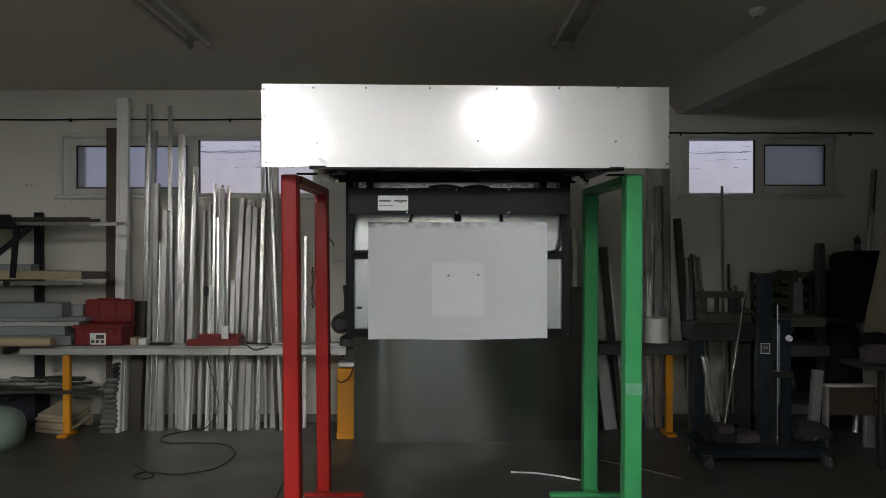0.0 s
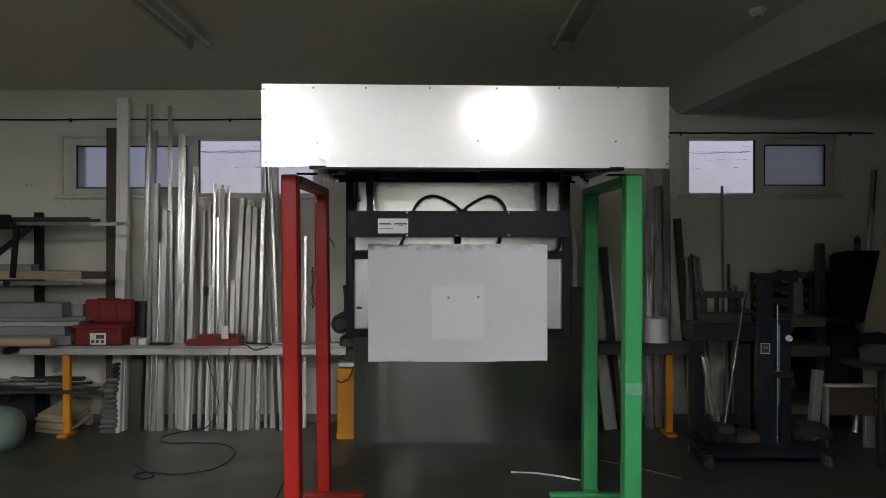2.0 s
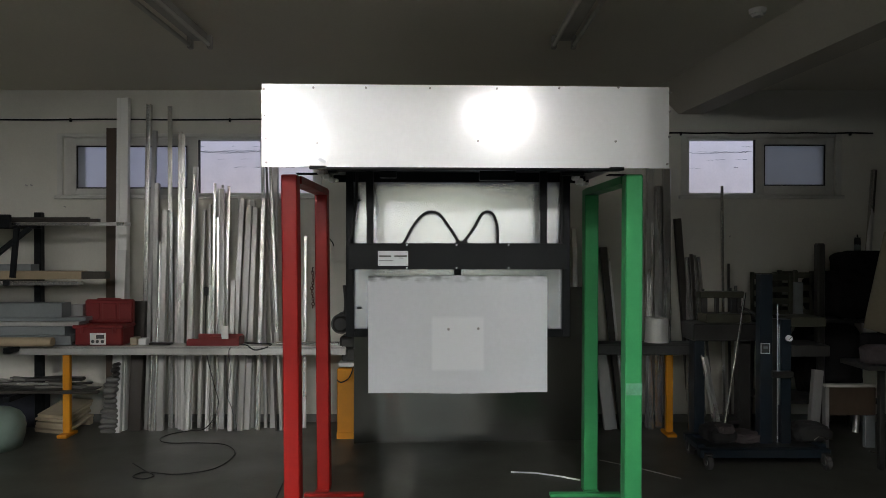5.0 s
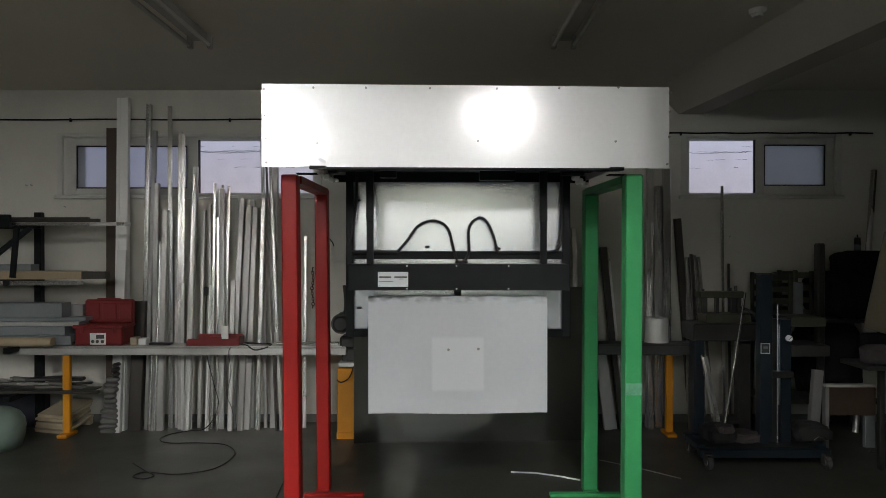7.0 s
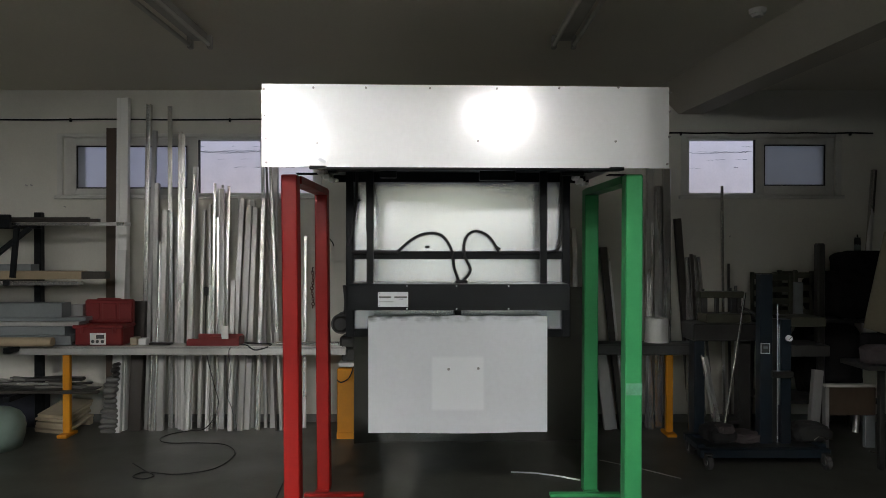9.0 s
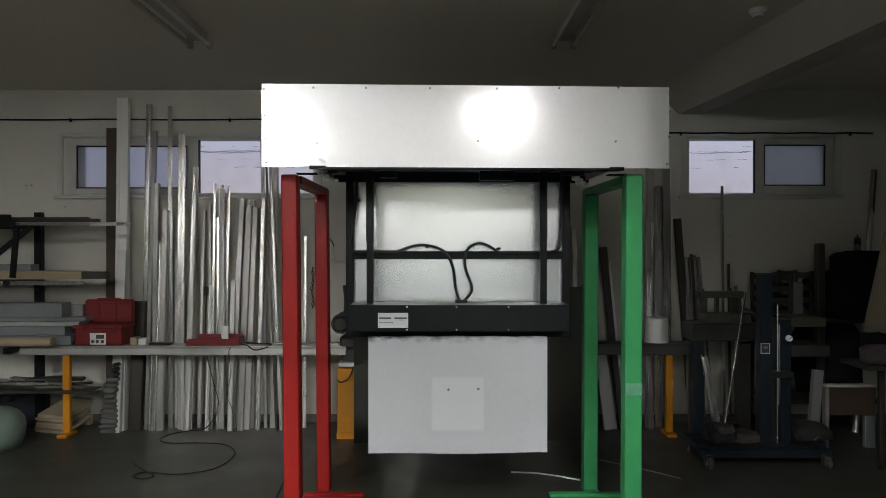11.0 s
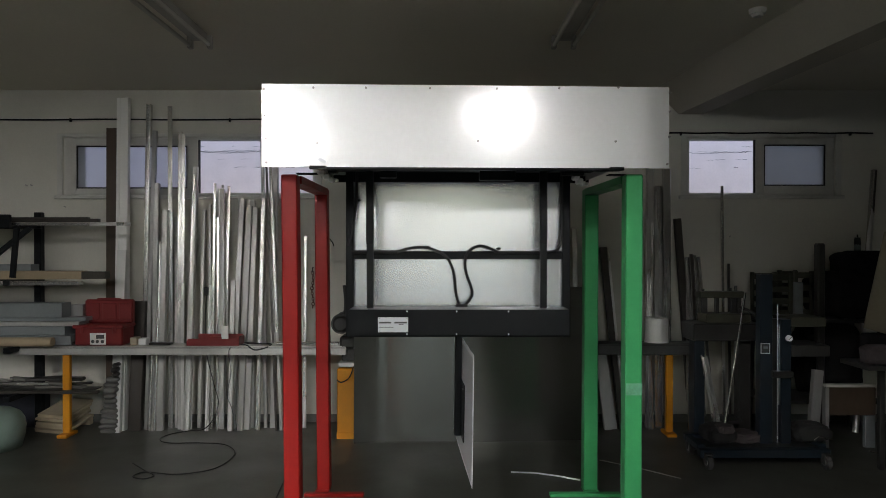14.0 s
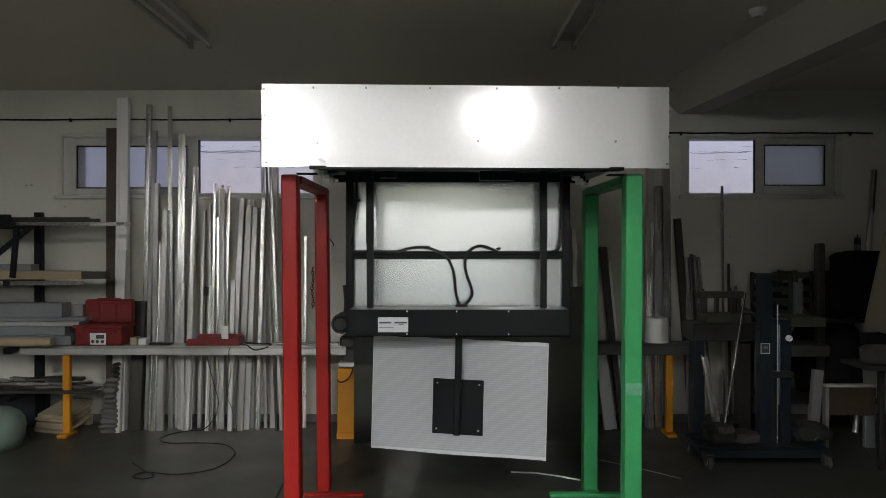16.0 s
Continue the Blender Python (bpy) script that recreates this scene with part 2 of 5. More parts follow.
def batten(x, y0, y1, lit=None, spread=0.065, shield=0.0, shield_east=0.0, overrun=0.0):
    """A twin-tube fluorescent batten along the hall; shields are added flaps that block sideways light."""
    label = "lit twin-tube fluorescent batten under the ceiling, out of view" if lit else "unlit twin-tube fluorescent batten under the ceiling"
    t = thing("ceiling_light", label, "ceiling light", pose(x, (y0 + y1) / 2, CEILING), group="ceiling battens")
    h = (y1 - y0) / 2
    part("housing", B((-spread + 0.015, spread - 0.015, -h, h, -0.055, 0.0), bevel=0.006), BATTEN, t)
    for s in (-1, 1):
        # unseen flaps, deeper and longer eastward, keep light off the right wall
        if shield:
            deep, past = (max(shield, shield_east), overrun) if s > 0 else (shield, 0.0)
            part("light_blocking_flap", B((s * (spread + 0.03) - 0.002, s * (spread + 0.03) + 0.002, -h, h + past, -0.085 - deep, -0.0005)), BATTEN, t, "added grey flap that blocks sideways lamp light")
        part("tube", cyl(bmesh.new(), (s * spread, -h + 0.03, -0.085), (s * spread, h - 0.03, -0.085), 0.014, n=12), lit or TUBE_OFF, t, smooth=True)
        for e in (-1, 1):
            part("lamp_holder", B((s * spread - 0.016, s * spread + 0.016, e * h - 0.02, e * h + 0.02, -0.105, -0.02), bevel=0.004), BATTEN, t)


batten(-1.61, 3.0, 4.5)
batten(0.80, 3.0, 4.5)
batten(-1.42, -2.9, -1.4, TUBE_LIT_WARM, 0.14, 0.085, 0.14, 0.15)
batten(-1.42, -0.8, 0.5, TUBE_LIT_WARM, 0.14, 0.085, 0.14, 0.15)
batten(0.74, -0.62, 0.3, TUBE_LIT, 0.20, 0.18, 0.34, 0.75)
# added row out of view, fills the left wall and bars with light
batten(-3.95, -2.9, -1.4, TUBE_FILL_SIDE, 0.065, 0.09)
batten(-3.95, -0.8, 0.7, TUBE_FILL_SIDE, 0.065, 0.09)

# ---- yard wall and windows ----
YARD = surface("whitewashed_blocks", (0.78, 0.70, 0.715), 0.9, vary=0.06, scale=3.0, fine=40, bump=0.2, dirt=(0.45, 0.42, 0.42), dirt_amount=0.3)
DARK_GAP = surface("dark_mortar", (0.06, 0.055, 0.055), 0.95)
GLASS_FROST = bpy.data.materials.new("frosted_glass")
GLASS_FROST.use_nodes = True
gb = GLASS_FROST.node_tree.nodes["Principled BSDF"]
gb.inputs["Base Color"].default_value = (0.58, 0.62, 0.69, 1)
gb.inputs["Roughness"].default_value = 0.55
gb.inputs["Transmission Weight"].default_value = 0.9


# same frosted glass with a darker base colour, for window_2
GLASS_FROST_DARK = GLASS_FROST.copy()
GLASS_FROST_DARK.name = "dark_frosted_glass"
GLASS_FROST_DARK.node_tree.nodes["Principled BSDF"].inputs["Base Color"].default_value = (0.235, 0.255, 0.26, 1)


def yard_wall():
    y = 7.55
    w = tagged(new("yard_wall", finish(B((-9, 9, y, y + 0.2, -0.1, 3.6)), "yard_wall", YARD)), "whitewashed block wall outside the windows", "wall", kind="structure")
    rnd = random.Random(4)
    for z, r, gap in ((2.632, 0.0036, 0.04), (2.645, 0.0030, 0.72), (2.620, 0.0025, 0.75), (2.551, 0.0020, 0.8), (2.463, 0.0026, 0.72), (2.690, 0.0018, 0.7)):
        bm = bmesh.new()
        x = -5.4
        while x < 5.4:
            n = rnd.randint(3, 9)
            if rnd.random() > gap:
                pts = [(x + 0.014 * i, y - 0.001, z + rnd.uniform(-1, 1) * r * 2.6 + 0.012 * math.sin((x + 0.014 * i) * 2.1)) for i in range(n)]
                sweep(bm, pts, r * rnd.uniform(0.3, 1.0), 5)
            x += 0.014 * (n - 1)
        part("mortar_crack", bm, DARK_GAP, w, "dark crumbling mortar joint")


yard_wall()


GREY_STILE = surface("weathered_grey_frame", (0.17, 0.165, 0.16), 0.6, vary=0.15)


def window(name, x0, x1, sash, glass, z0=2.056, z1=2.584):
    """A sliding window, its sash pushed to one side so that the rest stands open."""
    t = thing(name, "grimy sliding window, frosted sash pushed aside, half open", "window", kind="structure")
    y, f = WY + 0.02, 0.035
    part("window_frame", B((x0, x0 + f, y, y + 0.09, z0, z1), (x1 - f, x1, y, y + 0.09, z0, z1), (x0 + f, x1 - f, y, y + 0.09, z0, z0 + 0.022),
                           (x0 + f, x1 - f, y, y + 0.09, z1 - 0.022, z1)), PVC, t)
    part("casing", B((x0 - 0.05, x0, WY - 0.012, WY - 0.0005, z0 - 0.02, z1 + 0.03), (x1, x1 + 0.05, WY - 0.012, WY - 0.0005, z0 - 0.02, z1 + 0.03),
                     (x0, x1, WY - 0.012, WY - 0.0005, z1, z1 + 0.03), bevel=0.003), PVC, t)
    part("window_sill", B((x0 - 0.07, x1 + 0.07, WY - 0.035, WY + 0.02, z0 - 0.035, z0 - 0.001), bevel=0.006), PVC, t)
    a, b, g0, g1, gz0, gz1 = sash
    s = part("sash", B((a, g0, y - 0.012, y + 0.03, z0 + 0.012, z1 - 0.012), (g1, b, y - 0.012, y + 0.03, z0 + 0.012, z1 - 0.012),
                       (g0, g1, y - 0.012, y + 0.03, z0 + 0.012, gz0), (g0, g1, y - 0.012, y + 0.03, gz1, z1 - 0.012), bevel=0.003), PVC, t)
    gap = 0.012
    part("gasket", B((g0, g0 + gap, y - 0.004, y + 0.02, gz0, gz1), (g1 - gap, g1, y - 0.004, y + 0.02, gz0, gz1),
                     (g0 + gap, g1 - gap, y - 0.004, y + 0.02, gz0, gz0 + gap), (g0 + gap, g1 - gap, y - 0.004, y + 0.02, gz1 - gap, gz1)), RUBBER, s)
    p = part("pane", B((g0 + gap, g1 - gap, y + 0.004, y + 0.010, gz0 + gap, gz1 - gap)), glass, s, "frosted bluish pane")
    p.visible_shadow = False
    e0 = b + 0.0005 if b < x1 - 0.1 else a - 0.0125
    if glass is GLASS_FROST:
        part("stile", B((g0 + gap, g0 + gap + 0.055, y + 0.0105, y + 0.03, gz0 + gap, gz1 - gap)), GREY_STILE, s, "dull grey edge behind the pane")
    # added black strip shapes the shaded line along the sash edge
    part("dark_line_strip", B((e0, e0 + 0.012, y - 0.005, y + 0.02, z0 + 0.023, z1 - 0.023)), RUBBER, t, "black strip drawn as the dark gap beside the sash")


window("window_1", -3.444, -1.148, (-3.413, -2.224, -3.331, -2.322, 2.118, 2.507), GLASS_FROST)
window("window_2", 2.204, 3.557, (2.839, 3.536, 2.916, 3.475, 2.143, 2.517), GLASS_FROST_DARK)


def wall_conduit(x0, x1, z, clips):
    t = thing("conduit", "thin dark conduit clipped along the wall", "pipe", kind="structure")
    pts = [(x0 + (x1 - x0) * i / 40, WY - 0.016, z + 0.0025 * math.sin(i * 0.9)) for i in range(41)]
    part("pipe", sweep(bmesh.new(), pts, 0.0075), BLACK, t, smooth=True)
    for x in clips:
        part("clip", B((x - 0.007, x + 0.007, WY - 0.026, WY - 0.0005, z - 0.022, z + 0.011), bevel=0.002), BLACK, t)


wall_conduit(XL, -0.940, 2.739, (-3.366, -1.926))
wall_conduit(1.614, 3.887, 2.617, (2.151, 3.683))
solid("smoke_detector", cyl(cyl(bmesh.new(), (1.876, 4.05, CEILING), (1.876, 4.05, CEILING - 0.03), 0.05, 0.045, 20),
      (1.876, 4.05, CEILING - 0.0301), (1.876, 4.05, CEILING - 0.045), 0.035, 0.028, 20), PVC, "small pale round fitting under the ceiling", "detector")

for x, z in ((-3.772, 2.148), (-3.726, 2.148), (-3.424, 1.954), (2.598, 1.687), (-3.916, 1.626)):
    solid("wall_nail", cyl(bmesh.new(), (x, WY - 0.02, z), (x, WY, z - 0.004), 0.006, n=8), SCREW, "rusty nail stuck in the plastered wall", "nail", group="nails in the wall")


# ---- the lift on its stands ----
def stand(name, label, mat, xf, xb, w, foot, lean, foot_h, patch=0.0, patch_mat=None):
    """Two posts one behind the other, joined by a top beam and a floor rail, with a foot across."""
    t = thing(name, label, "stand", group="lift stands")
    yf, yb, top = 3.50, 4.39, 1.968
    for x, y, ztop in ((xf, yf, top), (xb, yb, top)):
        bm = B((-w / 2, w / 2, 0, w, 0.012, ztop), bevel=0.006)
        bmesh.ops.rotate(bm, verts=bm.verts, cent=(0, 0, 1.0), matrix=Matrix.Rotation(lean, 3, "Y"))
        bmesh.ops.translate(bm, verts=bm.verts, vec=(x, y, 0))
        part("post", bm, mat, t)
        part("base_plate", B((x - w * 0.54, x + w * 0.54, y - 0.004, y + w + 0.004, 0.0, 0.012), bevel=0.002), mat, t)
    bm = bmesh.new()
    h = 0.02
    section_bar(bm, (xf, yf + w + 0.002, top - h - 0.001), (xb, yb - 0.002, top - h - 0.001), [(-w / 2, -h), (w / 2, -h), (w / 2, h), (-w / 2, h)])
    part("top_beam", bm, mat, t)
    for y in (yf, yb):
        part("foot", B((foot[0], foot[1], y - 0.09, y - 0.01 - 0.035, 0.0, foot_h), bevel=0.004), mat, t)
    # thin paler slab that paints a glint onto the front post
    if patch:
        part("glint_patch", B((xf - w / 2 + 0.003, xf + w / 2 - 0.002, yf - 0.0012, yf - 0.0003, patch - 0.03, patch + 0.032), bevel=0.0003), patch_mat, t, "paler glossy patch painted in as a glint")
    return t


# pale green for the painted glint on the green stand
PALE_GREEN = surface("glint_green_enamel", (0.19, 0.47, 0.29), 0.2, vary=0.3, scale=14, fine=60)
stand("red_stand", "red enamelled steel post stand on the floor", RED, -0.788, -0.784, 0.083, (-0.884, -0.504), -0.008, 0.022)
stand("green_stand", "green enamelled steel post stand on the floor", GREEN, 0.986, 0.961, 0.089, (0.681, 1.131), 0.003, 0.022, 0.856, PALE_GREEN)


PAPER_RIG = surface("foam_white", (0.86, 0.86, 0.84), 0.8, vary=0.1, bump=0.2)


def housing():
    """The sheet-metal box that hides the lift, on top of the stands."""
    t = thing("lift_housing", "bright galvanised sheet-metal box resting on the stands", "housing", pose(0.122, 3.35, 1.985, 0, 0, 2.2))
    w, h, d = 1.008, 0.405, 0.70
    bm = bmesh.new()
    nx, nz = 40, 8
    grid = [[bm.verts.new((-w + 2 * w * i / nx, -0.004 * math.sin(math.pi * i / nx) + 0.0004 * math.sin(9.1 * i / nx + j * 0.5),
                           h * j / nz)) for j in range(nz + 1)] for i in range(nx + 1)]
    for i in range(nx):
        for j in range(nz):
            bm.faces.new((grid[i][j], grid[i + 1][j], grid[i + 1][j + 1], grid[i][j + 1]))
    r = bmesh.ops.extrude_face_region(bm, geom=list(bm.faces))
    bmesh.ops.translate(bm, verts=[v for v in r["geom"] if isinstance(v, bmesh.types.BMVert)], vec=(0, 0.0015, 0))
    bmesh.ops.recalc_face_normals(bm, faces=bm.faces)
    part("front_panel", bm, GALV, t, "bright galvanised sheet held by screws", smooth=True)
    for x in (-0.75, 0.75):
        part("side_panel", B((x - 0.001, x + 0.001, 0.006, d, 0, h)), GALV, t)
    part("top_panel", B((-0.748, 0.748, 0.006, d, h - 0.002, h)), GALV, t)
    part("back_panel", B((-0.752, 0.752, d + 0.0005, d + 0.002, 0, h)), GALV, t)
    for xa, xb in ((-0.872, -0.752), (0.752, 0.845)):
        for ya in (0.165, 0.205):
            part("bearer", B((xa, xb, ya, ya + 0.02, -0.0168, -0.0105), bevel=0.001), BLACK, t)
    for y0, y1 in ((0.006, 0.046), (d - 0.05, d - 0.01)):
        part("bottom_rail", B((-0.74, 0.77, y0, y1, -0.012, 0.028), bevel=0.003), BLACK, t)
    for x, z in ((-0.995, 0.379), (-0.756, 0.387), (-0.500, 0.389), (-0.186, 0.389), (0.144, 0.390), (0.454, 0.395),
                 (0.751, 0.401), (1.011, 0.377), (-0.992, 0.250), (-0.987, 0.139), (-0.984, 0.021), (-0.737, 0.116),
                 (0.051, 0.132), (0.737, 0.133), (1.011, 0.284), (1.008, 0.157), (0.997, 0.022)):
        part("screw", cyl(bmesh.new(), (x, -0.012, z), (x, 0.0, z), 0.0045, 0.006, 10), SCREW, t)
    part("tape", section_bar(bmesh.new(), (-0.784, -0.010, 0.011), (-0.784, -0.010, 0.033), [(-0.017, -0.001), (0.015, -0.001), (0.015, 0.001), (-0.017, 0.001)]), PATCH, t, "torn scrap of tape")
    part("tape", section_bar(bmesh.new(), (-0.715, -0.010, 0.022), (-0.707, -0.012, 0.036), [(-0.022, -0.001), (0.020, -0.001), (0.020, 0.001), (-0.022, 0.001)]), PATCH, t, "torn scrap of tape")
    for xa, xb in ((-0.776, -0.693), (0.706, 0.780)):
        part("bracket", B((xa, xb, -0.012, 0.0055, -0.012, 0.006), bevel=0.004), BLACK, t)
    for xa, xb, ya in ((-0.76, -0.66, 0.14), (0.60, 0.69, 0.30)):
        for k, (f0, f1, zf0, zf1) in enumerate(((0.0, 0.34, -0.030, -0.002), (0.25, 0.62, -0.046, -0.018), (0.55, 0.85, -0.056, -0.030), (0.78, 1.0, -0.060, -0.042))):
            lump = B((xa + (xb - xa) * f0, xa + (xb - xa) * f1, ya + 0.015 * k, ya + 0.08, zf0, zf1), bevel=0.006)
            bmesh.ops.rotate(lump, verts=lump.verts, cent=((xa + xb) / 2, ya, -0.03), matrix=Matrix.Rotation(0.12 * (-1) ** k, 3, "Y"))
            part("foam_packing", lump, PAPER_RIG, t, "pale torn foam packing")
    for y0, y1, a, b in ((0.10, 0.14, -0.7, -0.65), (0.3, 0.36, -0.45, -0.36), (0.15, 0.2, 0.5, 0.62), (0.42, 0.5, 0.1, 0.3)):
        part("stiffener", B((a, b, y0, y1, -0.02, 0.05), bevel=0.004), BLACK, t)
    part("underside", B((-0.74, 0.74, 0.05, d - 0.2, 0.03, 0.034)), BLACK, t, "black underside plate")
    return t


housing()


def lift_frame():
    """The fixed black frame behind the carriage, with its pale back sheet."""
    t = thing("lift_tower", "black steel lift frame with a pale back sheet", "lift tower")
    y = 3.95
    xl, xr, zt, zb = -0.566, 0.741, 2.3, 1.067
    u = 0.045
    part("upright", B((xl, xl + u, y, y + u, zb, zt), bevel=0.003), BLACK, t)
    part("upright", B((xr - u, xr, y, y + u, zb, zt), bevel=0.003), BLACK, t)
    for za, zc in ((1.521, 1.567), (1.067, 1.113)):
        part("crossbar", B((xl + u + 0.001, xr - u - 0.001, y + 0.002, y + u - 0.002, za, zc), bevel=0.003), BLACK, t)
    part("crossbar", B((xl + u + 0.001, xr - u - 0.001, y - 0.01, y + u - 0.002, 1.969, 2.058), bevel=0.003), BLACK, t)
    part("back_sheet", B((xl + 0.005, xr - 0.005, y + u + 0.002, y + u + 0.004, zb + 0.01, 2.25)), BACK_WHITE, t, "pale coated back sheet")
    yc = y - 0.012
    part("cable", sweep(bmesh.new(), smooth_line([(-0.501, yc, 2.1), (-0.501, yc, 1.944), (-0.508, yc, 1.813), (-0.531, yc, 1.682), (-0.550, yc, 1.597)]), 0.009), RUBBER, t, "black supply cable", smooth=True)
    part("cable", sweep(bmesh.new(), smooth_line([(0.301, yc, 1.559), (0.445, yc, 1.561), (0.593, yc, 1.561), (0.658, yc, 1.574), (0.684, yc, 1.633), (0.688, yc, 1.747), (0.688, yc, 2.1)]), 0.009), RUBBER, t, "black supply cable", smooth=True)
    part("cable", sweep(bmesh.new(), smooth_line([(-0.531, yc, 1.561), (-0.406, yc, 1.562), (-0.255, yc, 1.562)]), 0.011), RUBBER, t, "black supply cable", smooth=True)
    for x, z in ((-0.090, 1.593), (0.329, 1.583), (-0.495, 1.866), (-0.489, 1.234)):
        part("cable_tie", B((x - 0.016, x + 0.012, y + 0.03, y + u + 0.001, z - 0.007, z + 0.007), bevel=0.004), RUBBER, t)
    return t


lift_frame()

# ---- the carriage that comes down, and the screen that turns under it ----
BAR_Y = 3.70
INK_RIG = surface("grey_print", (0.12, 0.12, 0.12), 0.6)
# top plate is lighter and more metallic than the bar
PLATE_SHEEN = surface("lighter_black_plate", (0.10, 0.10, 0.10), 0.4, 0.6, vary=0.2)
carriage = thing("lift_carriage", "black lift carriage with a maker's plate, screen hanging below", "lift carriage", pose(0, 0, 0))


def carriage_parts():
    xl, xr = -0.515, 0.691
    z0, z1 = 1.107, 1.250
    bar_part = part("front_bar", B((xl, xr, BAR_Y, BAR_Y + 0.012, z0, z1), bevel=0.002), BLACK, carriage)
    for x in (-0.197, 0.074, 0.358):
        for z in (1.241, 1.116):
            part("screw", cyl(bmesh.new(), (x, BAR_Y - 0.004, z), (x, BAR_Y - 0.0003, z), 0.0045, n=8), PATCH, bar_part)
    part("end_plate", B((xl, xl + 0.012, BAR_Y + 0.0125, BAR_Y + 0.20, z0, z1 - 0.007)), BLACK, carriage)
    part("end_plate", B((xr - 0.012, xr, BAR_Y + 0.0125, BAR_Y + 0.20, z0, z1 - 0.007)), BLACK, carriage)
    part("top_plate", B((xl, xr, BAR_Y + 0.0125, BAR_Y + 0.20, z1 - 0.006, z1 - 0.001)), PLATE_SHEEN, carriage)
    plate = part("maker_plate", B((-0.355, -0.190, BAR_Y - 0.003, BAR_Y - 0.0004, 1.127, 1.208)), PATCH, carriage, "white maker's plate")
    for xa, xb, za, zb in ((-0.348, -0.284, 1.175, 1.184), (-0.265, -0.197, 1.175, 1.184),
                           (-0.241, -0.216, 1.168, 1.171), (-0.348, -0.271, 1.153, 1.156)):
        part("print_bar", B((xa, xb, BAR_Y - 0.0036, BAR_Y - 0.0031, za, zb)), INK_RIG, plate, "grey unreadable print")
    for xa in (-0.348, -0.196):
        for za in (1.202, 1.133):
            part("rivet", cyl(bmesh.new(), (xa, BAR_Y - 0.0045, za), (xa, BAR_Y - 0.0031, za), 0.003, n=8), SCREW, plate)
    part("cable_gland", B((0.071, 0.141, BAR_Y + 0.15, BAR_Y + 0.195, z1 - 0.0008, z1 + 0.016), bevel=0.005), RUBBER, carriage)
    for x in (-0.409, 0.563):
        part("inner_rod", B((x - 0.0185, x + 0.0185, BAR_Y + 0.09, BAR_Y + 0.12, z1 - 0.001, z1 + 0.42), bevel=0.002), BLACK, carriage)
        rods.append(part("outer_rod", B((x - 0.0205, x + 0.0205, BAR_Y + 0.087, BAR_Y + 0.123, z1 + 0.36, z1 + 0.80), bevel=0.002), BLACK, carriage))


rods = []
carriage_parts()
AXIS = Vector((0.083, 3.83, 0.0))


def screen_parts():
    """The mock screen on its pole and square plate; its own origin lies on the turning axis."""
    w, z0, z1, n = 0.502, 0.413, 1.068, 36
    bm = bmesh.new()
    cols = []
    for i in range(n + 1):
        x = -w + 2 * w * i / n
        lo = z0 + 0.003 * math.sin(i * 0.21 + 0.6) + 0.0005 * math.sin(i * 1.7) - 0.006 * (1 - i / n)
        hi = z1 + 0.002 * math.sin(i * 0.8) - 0.004 * abs(i / n - 0.5)
        cols.append([bm.verts.new((x, -0.030 - 0.003 * math.sin(math.pi * i / n) * math.sin(math.pi * j / 10), lo + (hi - lo) * j / 10)) for j in range(11)])
    for i in range(n):
        for j in range(10):
            bm.faces.new((cols[i][j], cols[i + 1][j], cols[i + 1][j + 1], cols[i][j + 1]))
    r = bmesh.ops.extrude_face_region(bm, geom=list(bm.faces))
    bmesh.ops.translate(bm, verts=[v for v in r["geom"] if isinstance(v, bmesh.types.BMVert)], vec=(0, 0.004, 0))
    bmesh.ops.recalc_face_normals(bm, faces=bm.faces)
    s = part("screen", bm, SMUDGED, carriage, "white plastic mock screen, painted sheen square, smudged top edge")
    s.location = AXIS
    tagged(part("flute", B(*[(-w + 0.004, w - 0.004, -0.0258, -0.0252, z0 + 0.016 + k * 0.0124, z0 + 0.027 + k * 0.0124) for k in range(50)]), PANEL, s), kind="stuff")
    for x, z in ((-0.052, 0.768), (0.115, 0.772)):
        part("bolt", cyl(bmesh.new(), (x, -0.040, z), (x, -0.0346, z), 0.006, 0.008, 10), SCREW, s)
    part("pole", B((-0.018, 0.018, -0.0185, 0.018, 0.528, 1.118), bevel=0.003), BLACK, s)
    part("mount_plate", B((-0.1446, 0.1446, -0.0248, -0.019, 0.526, 0.840), bevel=0.0015), BLACK, s)
    for x in (-0.12, 0.12):
        for z in (0.554, 0.815):
            part("bolt", cyl(bmesh.new(), (x, -0.0188, z), (x, -0.014, z), 0.006, n=8), SCREW, s)
    part("collar", B((-0.020, 0.020, -0.0195, 0.022, 1.084, 1.098), bevel=0.003), BLACK, s)
    return s


screen = screen_parts()


# ---- two hoses that bend as the carriage sinks, in short stiff links ----
HOSE_Y = 3.925
LINKS = 20
HOSE_TIMES = (0.0, 1.5, 3.5, 7.0, 9.0, 11.5)


